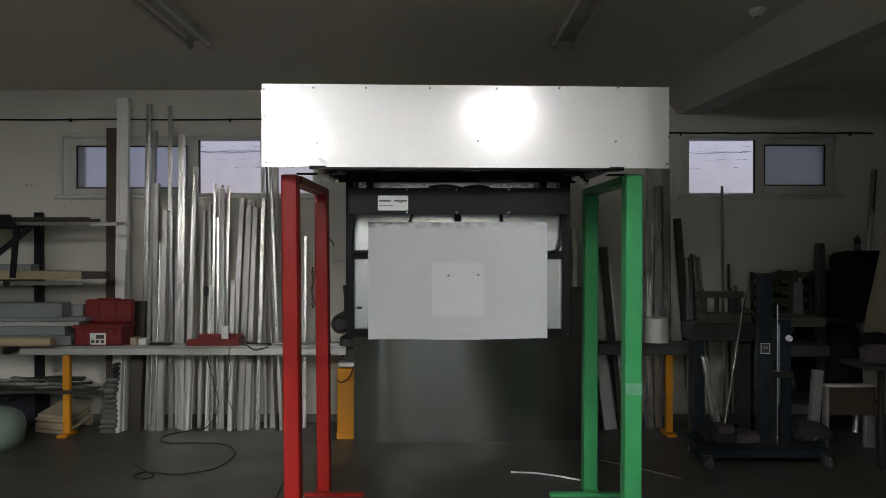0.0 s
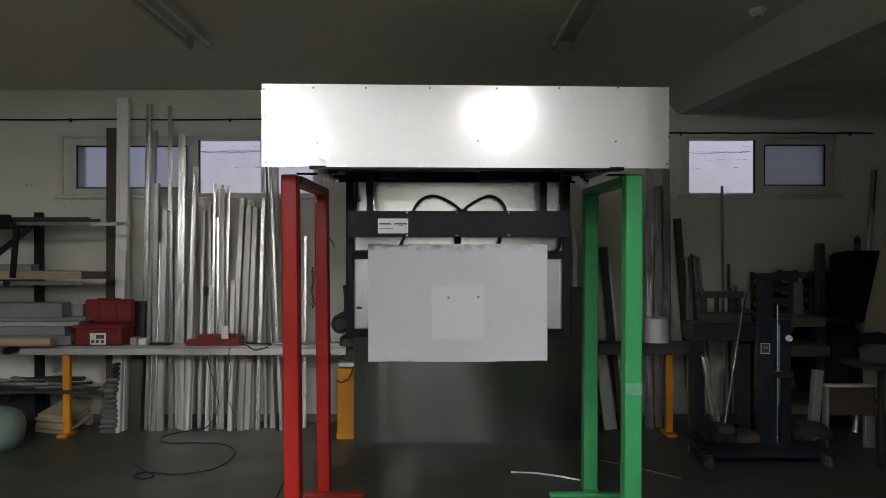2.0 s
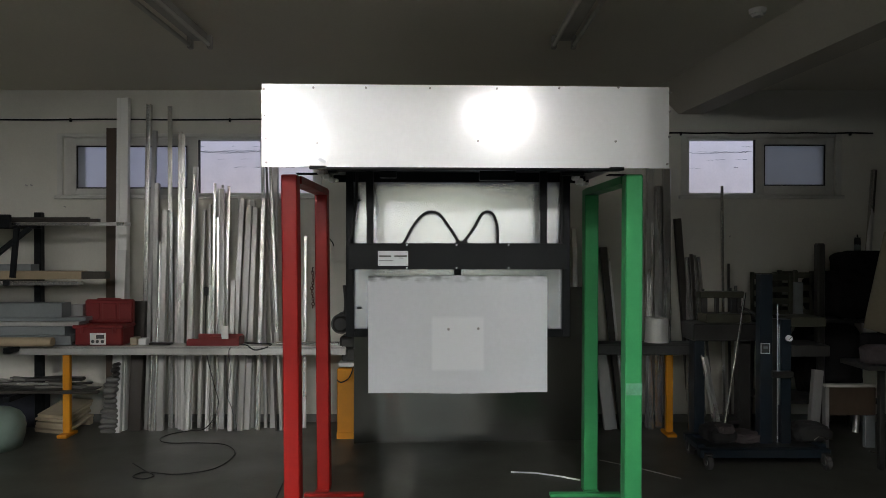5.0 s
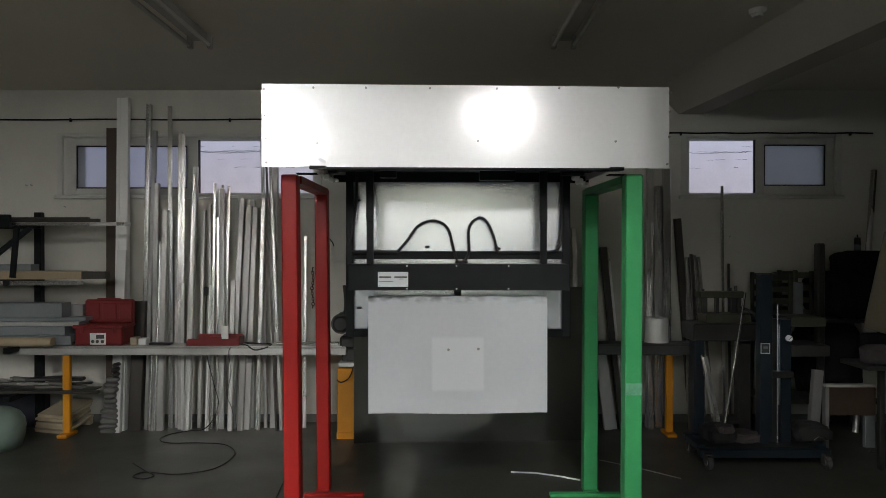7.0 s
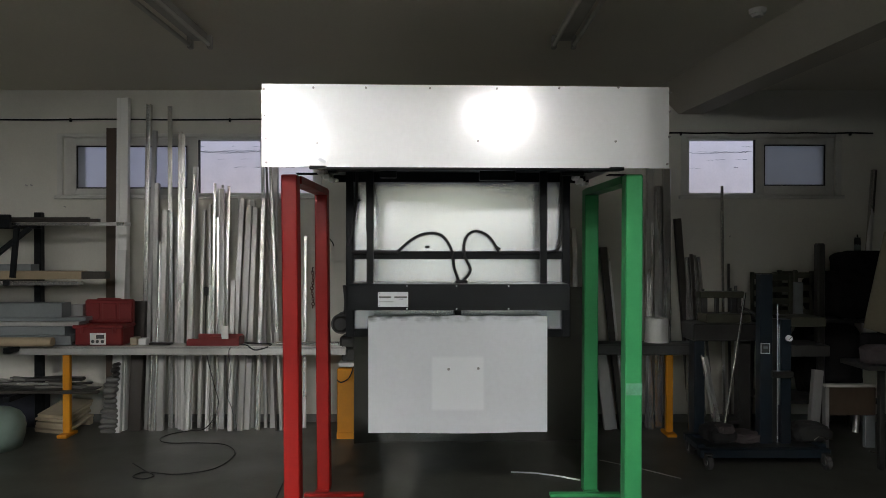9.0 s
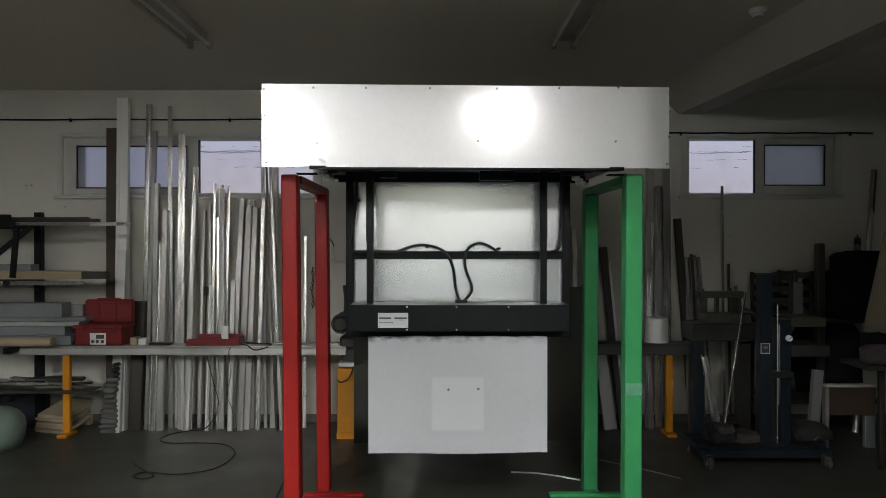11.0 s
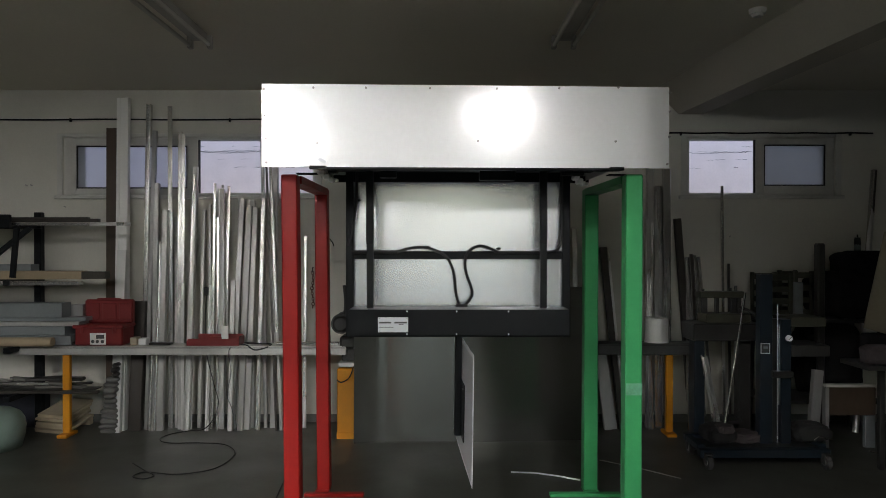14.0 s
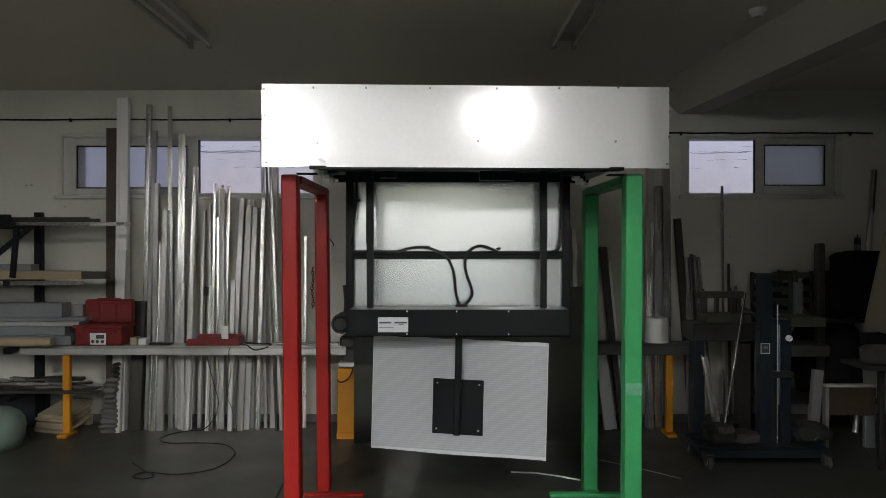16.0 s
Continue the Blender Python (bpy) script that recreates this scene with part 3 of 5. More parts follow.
def hose_shape(rows, t):
    """The hose's line at t, cut into links of equal length."""
    t = min(max(t, 0.0), 11.5)
    for k in range(5):
        if t <= HOSE_TIMES[k + 1]:
            break
    s = (t - HOSE_TIMES[k]) / (HOSE_TIMES[k + 1] - HOSE_TIMES[k])
    pts = [Vector((p[0] + (q[0] - p[0]) * s, HOSE_Y, p[1] + (q[1] - p[1]) * s)) for p, q in zip(rows[k], rows[k + 1])]
    line = smooth_line(pts, 10)
    run = [0.0]
    for a, b in zip(line, line[1:]):
        run.append(run[-1] + (b - a).length)
    out = []
    for i in range(LINKS + 1):
        want = run[-1] * i / LINKS
        j = max(m for m in range(len(run)) if run[m] <= want + 1e-9)
        j = min(j, len(line) - 2)
        f = (want - run[j]) / max(run[j + 1] - run[j], 1e-9)
        out.append(line[j].lerp(line[j + 1], f))
    return out, run[-1]


HOSE_LEFT = (((-0.265, 1.561), (-0.229, 1.649), (-0.190, 1.747), (-0.144, 1.862), (-0.079, 1.934), (0.013, 1.947), (0.101, 1.934)),
             ((-0.265, 1.561), (-0.235, 1.633), (-0.203, 1.721), (-0.150, 1.852), (-0.062, 1.901), (0.029, 1.878), (0.101, 1.842)),
             ((-0.265, 1.561), (-0.235, 1.616), (-0.193, 1.714), (-0.144, 1.819), (-0.072, 1.852), (0.013, 1.806), (0.092, 1.711)),
             ((-0.265, 1.564), (-0.203, 1.633), (-0.144, 1.714), (-0.052, 1.744), (0.026, 1.701), (0.059, 1.584), (0.085, 1.505)),
             ((-0.265, 1.564), (-0.183, 1.633), (-0.105, 1.669), (-0.013, 1.662), (0.046, 1.584), (0.065, 1.469), (0.092, 1.397)),
             ((-0.265, 1.564), (-0.177, 1.587), (-0.095, 1.587), (0.010, 1.544), (0.059, 1.453), (0.075, 1.322), (0.098, 1.247)),)
HOSE_RIGHT = (((0.314, 1.561), (0.334, 1.649), (0.340, 1.747), (0.330, 1.862), (0.275, 1.927), (0.200, 1.947), (0.124, 1.934)),
             ((0.314, 1.561), (0.327, 1.633), (0.353, 1.721), (0.357, 1.839), (0.275, 1.898), (0.190, 1.875), (0.124, 1.842)),
             ((0.314, 1.561), (0.334, 1.623), (0.357, 1.698), (0.347, 1.806), (0.288, 1.852), (0.200, 1.806), (0.124, 1.711)),
             ((0.314, 1.564), (0.294, 1.649), (0.255, 1.737), (0.203, 1.760), (0.150, 1.698), (0.150, 1.557), (0.118, 1.505)),
             ((0.321, 1.567), (0.268, 1.649), (0.190, 1.685), (0.131, 1.643), (0.124, 1.544), (0.160, 1.459), (0.118, 1.397)),
             ((0.314, 1.564), (0.255, 1.590), (0.200, 1.597), (0.137, 1.551), (0.131, 1.453), (0.170, 1.322), (0.118, 1.247)),)
hoses = []


def make_hose(rows):
    t = thing("hose", "black flexible hose looping down to the carriage", "hose", group="carriage hoses")
    length = max(hose_shape(rows, q)[1] for q in HOSE_TIMES) / LINKS
    bm = bmesh.new()
    h, r = length / 2, 0.0085
    sweep(bm, [(0, 0, -h - r * 0.8), (0, 0, -h - r * 0.4), (0, 0, -h), (0, 0, 0), (0, 0, h), (0, 0, h + r * 0.4), (0, 0, h + r * 0.8)], r, 10)
    for v in bm.verts:
        k = abs(v.co.z) - h
        if k > 0:
            f = math.sqrt(max(0.05, 1 - (k / r) ** 2))
            v.co.x, v.co.y = v.co.x * f, v.co.y * f
    me = finish(bm, "hose_link", RUBBER, True)
    links = []
    for i in range(LINKS):
        ob = new("hose_link", me)
        ob.parent = t
        links.append(ob)
    hoses.append((links, rows))


make_hose(HOSE_LEFT)
make_hose(HOSE_RIGHT)


# ---- the stock of bars along the far wall ----
def outline(kind, w, d):
    a, b, k = w / 2, d / 2, 0.0022
    if kind == "round":
        return [(a * math.cos(i * math.pi / 6), a * math.sin(i * math.pi / 6)) for i in range(12)]
    if kind == "angle":
        return [(-a, -b), (a, -b), (a, -b + k), (-a + k, -b + k), (-a + k, b), (-a, b)]
    if kind == "channel":
        return [(-a, b), (-a, -b), (-a + k * 2, -b), (-a + k * 2, b - k * 2), (a - k * 2, b - k * 2), (a - k * 2, -b), (a, -b), (a, b)]
    if kind == "ribbed":
        return [(-a, -b), (-a * 0.45, -b), (-a * 0.4, -b + 0.006), (a * 0.1, -b + 0.006), (a * 0.15, -b), (a, -b), (a, b), (-a, b)]
    c = min(0.003, w * 0.15)
    return [(-a + c, -b), (a - c, -b), (a, -b + c), (a, b - c), (a - c, b), (-a + c, b), (-a, b - c), (-a, -b + c)]


BROWN = surface("brown_veneer", (0.058, 0.038, 0.024), 0.5, vary=0.2, scale=4, fine=40, stretch=(1, 1, 0.2))
LEANING = {"alu": ("mill-finish aluminium bar leaning against the wall", ALU), "white": ("white-coated aluminium profile leaning against the wall", ALU_WHITE),
           "dull": ("dull aluminium profile leaning against the wall", ALU_DULL), "wood": ("dark brown board leaning against the wall", BROWN), "dark": ("dark bronze profile leaning against the wall", ALU_DARK)}


def bar(xt, zt, xb, w, kind="tube", finish_name="alu", yt=6.115, yb=5.94, label="", zb=0.0, name="aluminium_profile"):
    """One bar that stands on the floor and leans on the wall."""
    text, mat = LEANING[finish_name]
    d = min(w, 0.05) if kind != "ribbed" else w * 0.5
    bm = bmesh.new()
    if zt > 2.02:
        yt = min(yt, 6.10)
    section_bar(bm, (xb, yb, zb), (xt, yt - d / 2, zt), outline(kind, w, d))
    return solid(name, bm, mat, label or text, "profile", group="leaning profiles", smooth=(kind == "round"))


def left_bay():
    bar(-2.958, 2.647, -2.916, 0.090, "tube", "wood", label="dark brown board leaning against the wall", yb=5.97)
    bar(-2.857, 2.917, -2.798, 0.100, "ribbed", "white", yb=5.9, label="tall wide ribbed aluminium profile against the wall")
    bar(-2.842, 1.985, -2.795, 0.094, "ribbed", "white", yt=6.04, yb=5.86, label="bright ribbed aluminium profile leaning in front of another")
    bar(-2.815, 1.560, -2.803, 0.082, "tube", "white", yt=5.985, yb=5.80, label="shorter white profile standing in front of taller ones")
    bar(-2.665, 1.110, -2.666, 0.110, "tube", "dark", yt=6.0, yb=5.86, label="short dark board leaning behind the bench")
    bar(-2.629, 2.863, -2.630, 0.041, "channel", "alu", yt=6.11, yb=5.955)
    bar(-2.567, 2.623, -2.583, 0.035, "tube", "dull", yt=6.07, yb=5.905)
    bar(-2.533, 1.490, -2.535, 0.035, "round", "alu", yt=6.0, yb=5.845)
    bar(-2.493, 1.634, -2.489, 0.032, "round", "alu", yt=6.0, yb=5.845)
    bar(-2.529, 2.150, -2.514, 0.040, "tube", "dull", yt=6.03, yb=5.87)
    bar(-2.452, 1.915, -2.451, 0.050, "tube", "dull", yt=6.03, yb=5.87)
    bar(-2.438, 2.843, -2.387, 0.041, "angle", "alu", yt=6.11, yb=5.955)
    bar(-2.391, 1.853, -2.337, 0.036, "tube", "dull", yt=6.11, yb=5.955)
    bar(-2.340, 2.613, -2.291, 0.035, "tube", "alu", yt=6.07, yb=5.905)
    bar(-2.297, 2.587, -2.255, 0.025, "angle", "alu", yt=6.03, yb=5.87)
    bar(-2.189, 2.296, -2.218, 0.040, "tube", "white", yt=6.03, yb=5.87)
    bar(-2.187, 2.130, -2.197, 0.020, "angle", "dull", yt=6.07, yb=5.905)
    bar(-2.194, 2.224, -2.233, 0.017, "angle", "alu", yt=6.0, yb=5.845)
    bar(-2.093, 1.970, -2.054, 0.025, "tube", "dull", yt=6.11, yb=5.955)
    bar(-2.050, 1.250, -2.043, 0.027, "tube", "white", yt=6.0, yb=5.845)
    bar(-2.034, 2.155, -2.018, 0.025, "tube", "alu", yt=6.07, yb=5.905)
    bar(-1.980, 2.108, -1.941, 0.058, "ribbed", "white", yt=6.07, yb=5.905)
    bar(-1.975, 2.143, -1.930, 0.020, "angle", "alu", yt=6.11, yb=5.955)
    bar(-1.985, 1.849, -1.948, 0.017, "angle", "alu", yt=6.0, yb=5.845)
    bar(-1.916, 2.133, -1.925, 0.025, "angle", "alu", yt=6.11, yb=5.955)
    bar(-1.846, 1.291, -1.839, 0.040, "tube", "white", yt=6.0, yb=5.845)
    bar(-1.784, 2.018, -1.845, 0.045, "tube", "dull", yt=6.07, yb=5.905)
    bar(-1.711, 1.950, -1.756, 0.050, "tube", "dull", yt=6.03, yb=5.87)
    bar(-1.672, 1.937, -1.710, 0.053, "tube", "dull", yt=6.07, yb=5.905)
    bar(-1.709, 2.005, -1.677, 0.046, "tube", "dull", yt=6.11, yb=5.955)
    bar(-1.588, 2.015, -1.607, 0.035, "tube", "alu", yt=6.03, yb=5.87)
    bar(-1.496, 2.335, -1.494, 0.046, "tube", "dull", yt=6.11, yb=5.955)
    bar(-1.529, 2.306, -1.401, 0.028, "tube", "alu", yt=6.03, yb=5.87)
    bar(-1.557, 2.313, -1.437, 0.020, "angle", "dark", yt=6.0, yb=5.845)
    bar(-1.620, 2.549, -1.558, 0.030, "tube", "dull", yt=6.11, yb=5.955)
    bar(-1.818, 2.031, -1.806, 0.030, "channel", "dull", yt=6.11, yb=5.955)
    bar(-2.143, 1.919, -2.144, 0.030, "tube", "dull", yt=6.11, yb=5.955)
    bar(-1.235, 1.686, -1.216, 0.030, "tube", "alu")


def right_bay():
    bar(1.174, 1.753, 1.186, 0.045, "tube", "alu")
    bar(1.420, 1.585, 1.563, 0.065, "tube", "dark", yt=6.05, yb=5.88)
    bar(1.460, 1.575, 1.577, 0.020, "angle", "alu", yt=6.02, yb=5.84)
    bar(1.380, 0.715, 1.460, 0.110, "tube", "dull", yt=6.02, yb=5.9, label="dull grey board leaning below the bench")
    bar(1.855, 2.296, 1.792, 0.055, "tube", "alu")
    bar(1.921, 2.134, 1.888, 0.060, "ribbed", "alu", yt=6.09)
    bar(1.998, 2.286, 1.960, 0.065, "tube", "alu")
    bar(1.815, 1.829, 1.817, 0.020, "angle", "alu", yt=6.04, yb=5.88)
    bar(1.860, 1.803, 1.782, 0.020, "tube", "alu", yt=6.02, yb=5.87)
    bar(2.084, 1.839, 2.190, 0.058, "tube", "dark", yt=6.06)
    bar(2.196, 1.493, 2.202, 0.060, "tube", "alu")
    bar(2.225, 1.515, 2.301, 0.020, "angle", "alu", yt=6.02)
    bar(2.260, 1.500, 2.354, 0.025, "angle", "alu", yt=6.02, yb=5.87)
    bar(2.205, 1.525, 2.261, 0.025, "tube", "dark", yt=6.04)
    bar(2.501, 2.134, 2.464, 0.025, "tube", "alu")
    bar(2.572, 1.437, 2.519, 0.020, "tube", "dark")
    bar(2.160, 1.270, 2.139, 0.035, "tube", "alu", yt=6.02, yb=5.87)
    bar(2.633, 1.168, 2.608, 0.025, "tube", "alu")
    bar(2.796, 0.965, 2.687, 0.030, "tube", "dark")
    bar(3.860, 2.275, 3.533, 0.050, "round", "alu", yt=6.1, yb=5.8, label="steel tube leaning in the corner")


left_bay()
right_bay()


# ---- saw bench along the wall ----
BENCH_TOP = surface("bench_aluminium", (0.66, 0.65, 0.62), 0.42, 0.7, vary=0.12, scale=4, fine=60, bump=0.05, dirt=(0.2, 0.19, 0.18), dirt_amount=0.5)
BENCH_DARK = surface("bench_worn_steel", (0.10, 0.10, 0.095), 0.5, 0.5, vary=0.2, scale=4, fine=60, bump=0.05)
TOOL_RED = surface("red_plastic", (0.17, 0.012, 0.012), 0.45, vary=0.08, scale=6, fine=80, bump=0.05)
TAN = surface("pale_timber", (0.42, 0.35, 0.25), 0.6, vary=0.15, scale=5, fine=40, bump=0.06, stretch=(0.3, 1, 1), piece=0.2)
CARD = surface("brown_cardboard", (0.36, 0.28, 0.18), 0.8, vary=0.12, scale=5, fine=50, piece=0.2)
GREY_BOX = surface("grey_painted_sheet", (0.18, 0.195, 0.20), 0.45, vary=0.12, scale=4, fine=50, piece=0.2)
PAPER = surface("white_paper", (0.72, 0.71, 0.68), 0.7, vary=0.05)
GREENISH = surface("pale_green_plastic", (0.19, 0.25, 0.215), 0.4, vary=0.08, scale=4)
CLOTH_GREY = surface("grey_sheeting", (0.14, 0.135, 0.125), 0.8, vary=0.2, scale=7, fine=60, bump=0.2)
INK = surface("dark_print", (0.05, 0.05, 0.05), 0.6)
DARK_METAL = surface("oily_dark_steel", (0.05, 0.048, 0.045), 0.42, 0.5, vary=0.25, scale=6, fine=70, bump=0.08)


def bench(x0, x1, y0, y1, z0, z1, legs, top, label):
    t = thing("workbench", label, "workbench", group="saw benches")
    part("worktop", B((x0, x1, y0, y1, z0, z1), bevel=0.004), top, t)
    part("front_lip", B((x0 + 0.002, x1 - 0.002, y0 - 0.006, y0 - 0.0005, z0 + 0.012, z1 - 0.022), bevel=0.002), top, t)
    part("slot", B((x0 + 0.01, x1 - 0.01, y0 - 0.003, y0 - 0.0003, z1 - 0.018, z1 - 0.012)), RUBBER, t)
    for x in legs:
        l = part("leg", B((x - 0.03, x + 0.03, y0 + 0.05, y0 + 0.09, 0.03, z0 - 0.001), bevel=0.004), YELLOW, t, "yellow enamelled leg")
        part("foot", B((x - 0.042, x + 0.042, y0 - 0.02, y0 + 0.16, 0.0, 0.029), bevel=0.006), YELLOW, l)
    return t


bench(-3.545, -0.806, 5.62, 5.80, 0.691, 0.766, (-3.157, -1.002), BENCH_TOP, "long aluminium roller bench on yellow legs")
bench(1.264, 2.104, 5.66, 5.82, 0.685, 0.784, (1.911,), BENCH_DARK, "dark worn bench on yellow legs beside the stock")
BT = 0.766


def mitre_saw():
    """A saw on its yellow pedestal between the two benches."""
    t = thing("mitre_saw", "mitre saw with round motor on a yellow pedestal", "saw")
    y = 5.60
    part("pedestal", B((-0.877, -0.672, y, y + 0.3, 0.0, 0.587), bevel=0.012), YELLOW, t, "yellow sheet-metal pedestal")
    part("skirt", B((-0.880, -0.670, y - 0.004, y + 0.305, 0.0, 0.055), bevel=0.003), YELLOW, t)
    part("table", B((-0.859, -0.649, y - 0.02, y + 0.3, 0.597, 0.639), bevel=0.004), BENCH_TOP, t)
    part("fence", B((-0.845, -0.672, y + 0.05, y + 0.12, 0.639, 0.737), bevel=0.006), DARK_METAL, t)
    part("gearbox", B((-0.859, -0.728, y + 0.02, y + 0.2, 0.741, 0.849), bevel=0.02), DARK_METAL, t)
    part("motor", cyl(bmesh.new(), (-0.840, y - 0.03, 0.956), (-0.840, y + 0.2, 0.956), 0.082, n=24), RUBBER, t)
    part("motor_cap", cyl(bmesh.new(), (-0.840, y - 0.05, 0.956), (-0.840, y - 0.031, 0.956), 0.05, 0.07, n=24), RUBBER, t)
    part("handle", sweep(bmesh.new(), smooth_line([(-0.812, y, 1.017), (-0.798, y - 0.02, 1.133), (-0.812, y - 0.02, 1.273)]), 0.016), RUBBER, t, smooth=True)
    part("flex", sweep(bmesh.new(), smooth_line([(-0.735, y - 0.03, 0.606), (-0.772, y - 0.03, 0.513), (-0.837, y - 0.03, 0.475), (-0.874, y - 0.02, 0.494)]), 0.005), RUBBER, t, smooth=True)


mitre_saw()


def toolbox():
    t = thing("toolbox", "red plastic toolbox with its lid open on the bench", "toolbox")
    y, z = 5.64, BT
    part("body", B((-3.069, -2.670, y, y + 0.22, z, 0.928), bevel=0.012), TOOL_RED, t)
    part("rim", B((-3.083, -2.660, y - 0.008, y + 0.228, 0.909, 0.937), bevel=0.005), TOOL_RED, t)
    part("lid", B((-3.074, -2.663, y + 0.17, y + 0.235, 0.930, 1.138), bevel=0.016), TOOL_RED, t, "lid tipped up at the back")
    for xa, xb in ((-3.055, -2.939), (-2.914, -2.798), (-2.774, -2.668)):
        part("lid_rib", B((xa, xb, y + 0.160, y + 0.1695, 0.964, 1.106), bevel=0.004), TOOL_RED, t)
    for xa in (-2.999, -2.731):
        part("latch", B((xa - 0.014, xa + 0.014, y - 0.016, y - 0.0085, 0.872, 0.933), bevel=0.003), TOOL_RED, t)
    part("handle", sweep(bmesh.new(), smooth_line([(-2.968, y + 0.19, 1.124), (-2.963, y + 0.19, 1.141), (-2.871, y + 0.19, 1.143), (-2.779, y + 0.19, 1.141), (-2.774, y + 0.19, 1.124)]), 0.008), TOOL_RED, t, smooth=True)
    lab = part("sticker", B((-2.938, -2.806, y - 0.0025, y - 0.0005, 0.775, 0.872)), PAPER, t, "white sticker with dark pictograms")
    part("picture", B((-2.886, -2.820, y - 0.004, y - 0.0027, 0.825, 0.857), bevel=0.0005), INK, lab)
    for x in (-2.914, -2.876, -2.834):
        part("picture", cyl(bmesh.new(), (x, y - 0.004, 0.801), (x, y - 0.0027, 0.801), 0.014, n=14), INK, lab)


toolbox()


def tray():
    t = thing("tool_tray", "shallow red plastic tray lying on the bench", "tray")
    y = 5.64
    bm = B((-2.124, -1.706, y, y + 0.14, BT, BT + 0.008))
    part("floor", bm, TOOL_RED, t)
    part("rim", B((-2.124, -1.706, y - 0.006, y - 0.0003, BT, 0.825), (-2.087, -1.706, y + 0.1403, y + 0.147, BT, 0.848),
                  (-2.134, -2.124, y - 0.006, y + 0.147, BT, 0.810), (-1.706, -1.697, y - 0.006, y + 0.147, BT, 0.839), bevel=0.002), TOOL_RED, t)
    part("handle", B((-1.965, -1.861, y + 0.05, y + 0.07, BT + 0.009, 0.834), bevel=0.005), TOOL_RED, t)


tray()
solid("paper_scrap", section_bar(bmesh.new(), (-1.833, 5.70, BT + 0.003), (-1.833, 5.69, 0.926), [(-0.03, -0.001), (0.03, -0.001), (0.025, 0.001), (-0.025, 0.001)]), PAPER, "folded scrap of white paper on the bench", "paper")
for xa, xb, zt, m, lab in ((-3.486, -3.358, 0.808, PAPER, "small white carton on the bench"), (-3.273, -3.094, 0.793, DARK_METAL, "dark hand tool lying on the bench"),
                           (-2.618, -2.556, 0.831, TAN, "small wooden offcut on the bench"), (-2.547, -2.481, 0.822, PAPER, "pale offcut block on the bench"),
                           (-2.462, -2.283, 0.784, DARK_METAL, "flat dark tool on the bench"), (-1.396, -0.868, 0.793, ALU, "aluminium offcut lying on the bench")):
    solid("offcut", B((xa, xb, 5.66, 5.74, BT + 0.0005, zt), bevel=0.006), m, lab, "offcut")


def hose(name, pts, r, label, mat=RUBBER, steps=7):
    return solid(name, sweep(bmesh.new(), smooth_line(pts, steps), r), mat, label, "cable", smooth=True)


hose("cable", [(-1.698, 5.68, BT + 0.006), (-1.630, 5.63, BT + 0.006), (-1.561, 5.608, BT - 0.03), (-1.477, 5.608, BT - 0.015), (-1.434, 5.66, BT + 0.007),
               (-1.492, 5.72, BT + 0.007), (-1.610, 5.73, BT + 0.008), (-1.660, 5.68, BT + 0.018), (-1.560, 5.66, BT + 0.018), (-1.442, 5.66, BT + 0.012)], 0.006, "black cable coiled on the bench edge")
hose("cable", [(-2.100, 6.02, 1.175), (-2.092, 5.97, 0.980), (-2.065, 5.90, 0.789), (-2.041, 5.86, 0.648), (-1.976, 5.84, 0.408), (-1.937, 5.84, 0.252),
               (-1.966, 5.82, 0.125), (-2.044, 5.8, 0.03), (-2.171, 5.836, 0.006), (-2.299, 5.731, 0.006), (-2.333, 5.581, 0.006), (-2.218, 5.470, 0.006),
               (-1.971, 5.470, 0.006), (-1.751, 5.424, 0.006), (-1.608, 5.232, 0.006), (-1.587, 5.013, 0.006), (-1.656, 4.812, 0.006), (-1.864, 4.717, 0.006),
               (-2.094, 4.764, 0.006), (-2.141, 4.672, 0.006), (-2.047, 4.627, 0.006), (-2.005, 4.694, 0.006), (-2.104, 4.788, 0.006), (-2.275, 4.961, 0.006)], 0.0045,
     "black power cable hanging down and trailing over the floor")
hose("cable", [(-1.755, 5.605, BT - 0.005), (-1.773, 5.60, BT - 0.06), (-1.755, 5.605, 0.550), (-1.815, 5.7, 0.341), (-1.801, 5.78, 0.203), (-1.774, 5.8, 0.004)], 0.004, "thin grey cable hanging from the bench", GREY_BOX)
hose("cable", [(-1.108, 4.836, 0.005), (-1.083, 4.627, 0.005), (-1.057, 4.315, 0.005), (-1.039, 4.129, 0.005)], 0.005, "thin black cable lying on the floor")
solid("plug_adapter", B((-2.115, -2.020, 5.985, 6.025, 1.160, 1.235), bevel=0.008), RUBBER, "black plug adapter clipped to a profile", "adapter")


hose("cable", [(-1.030, 6.13, 1.665), (-1.012, 6.11, 1.650), (-0.990, 6.10, 1.620), (-0.984, 6.10, 1.592)], 0.005, "stub of black cable sticking out of the wall")
CHAIN_RUST = surface("rusty_chain", (0.085, 0.03, 0.022), 0.6, 0.4, vary=0.3, scale=20, fine=90)


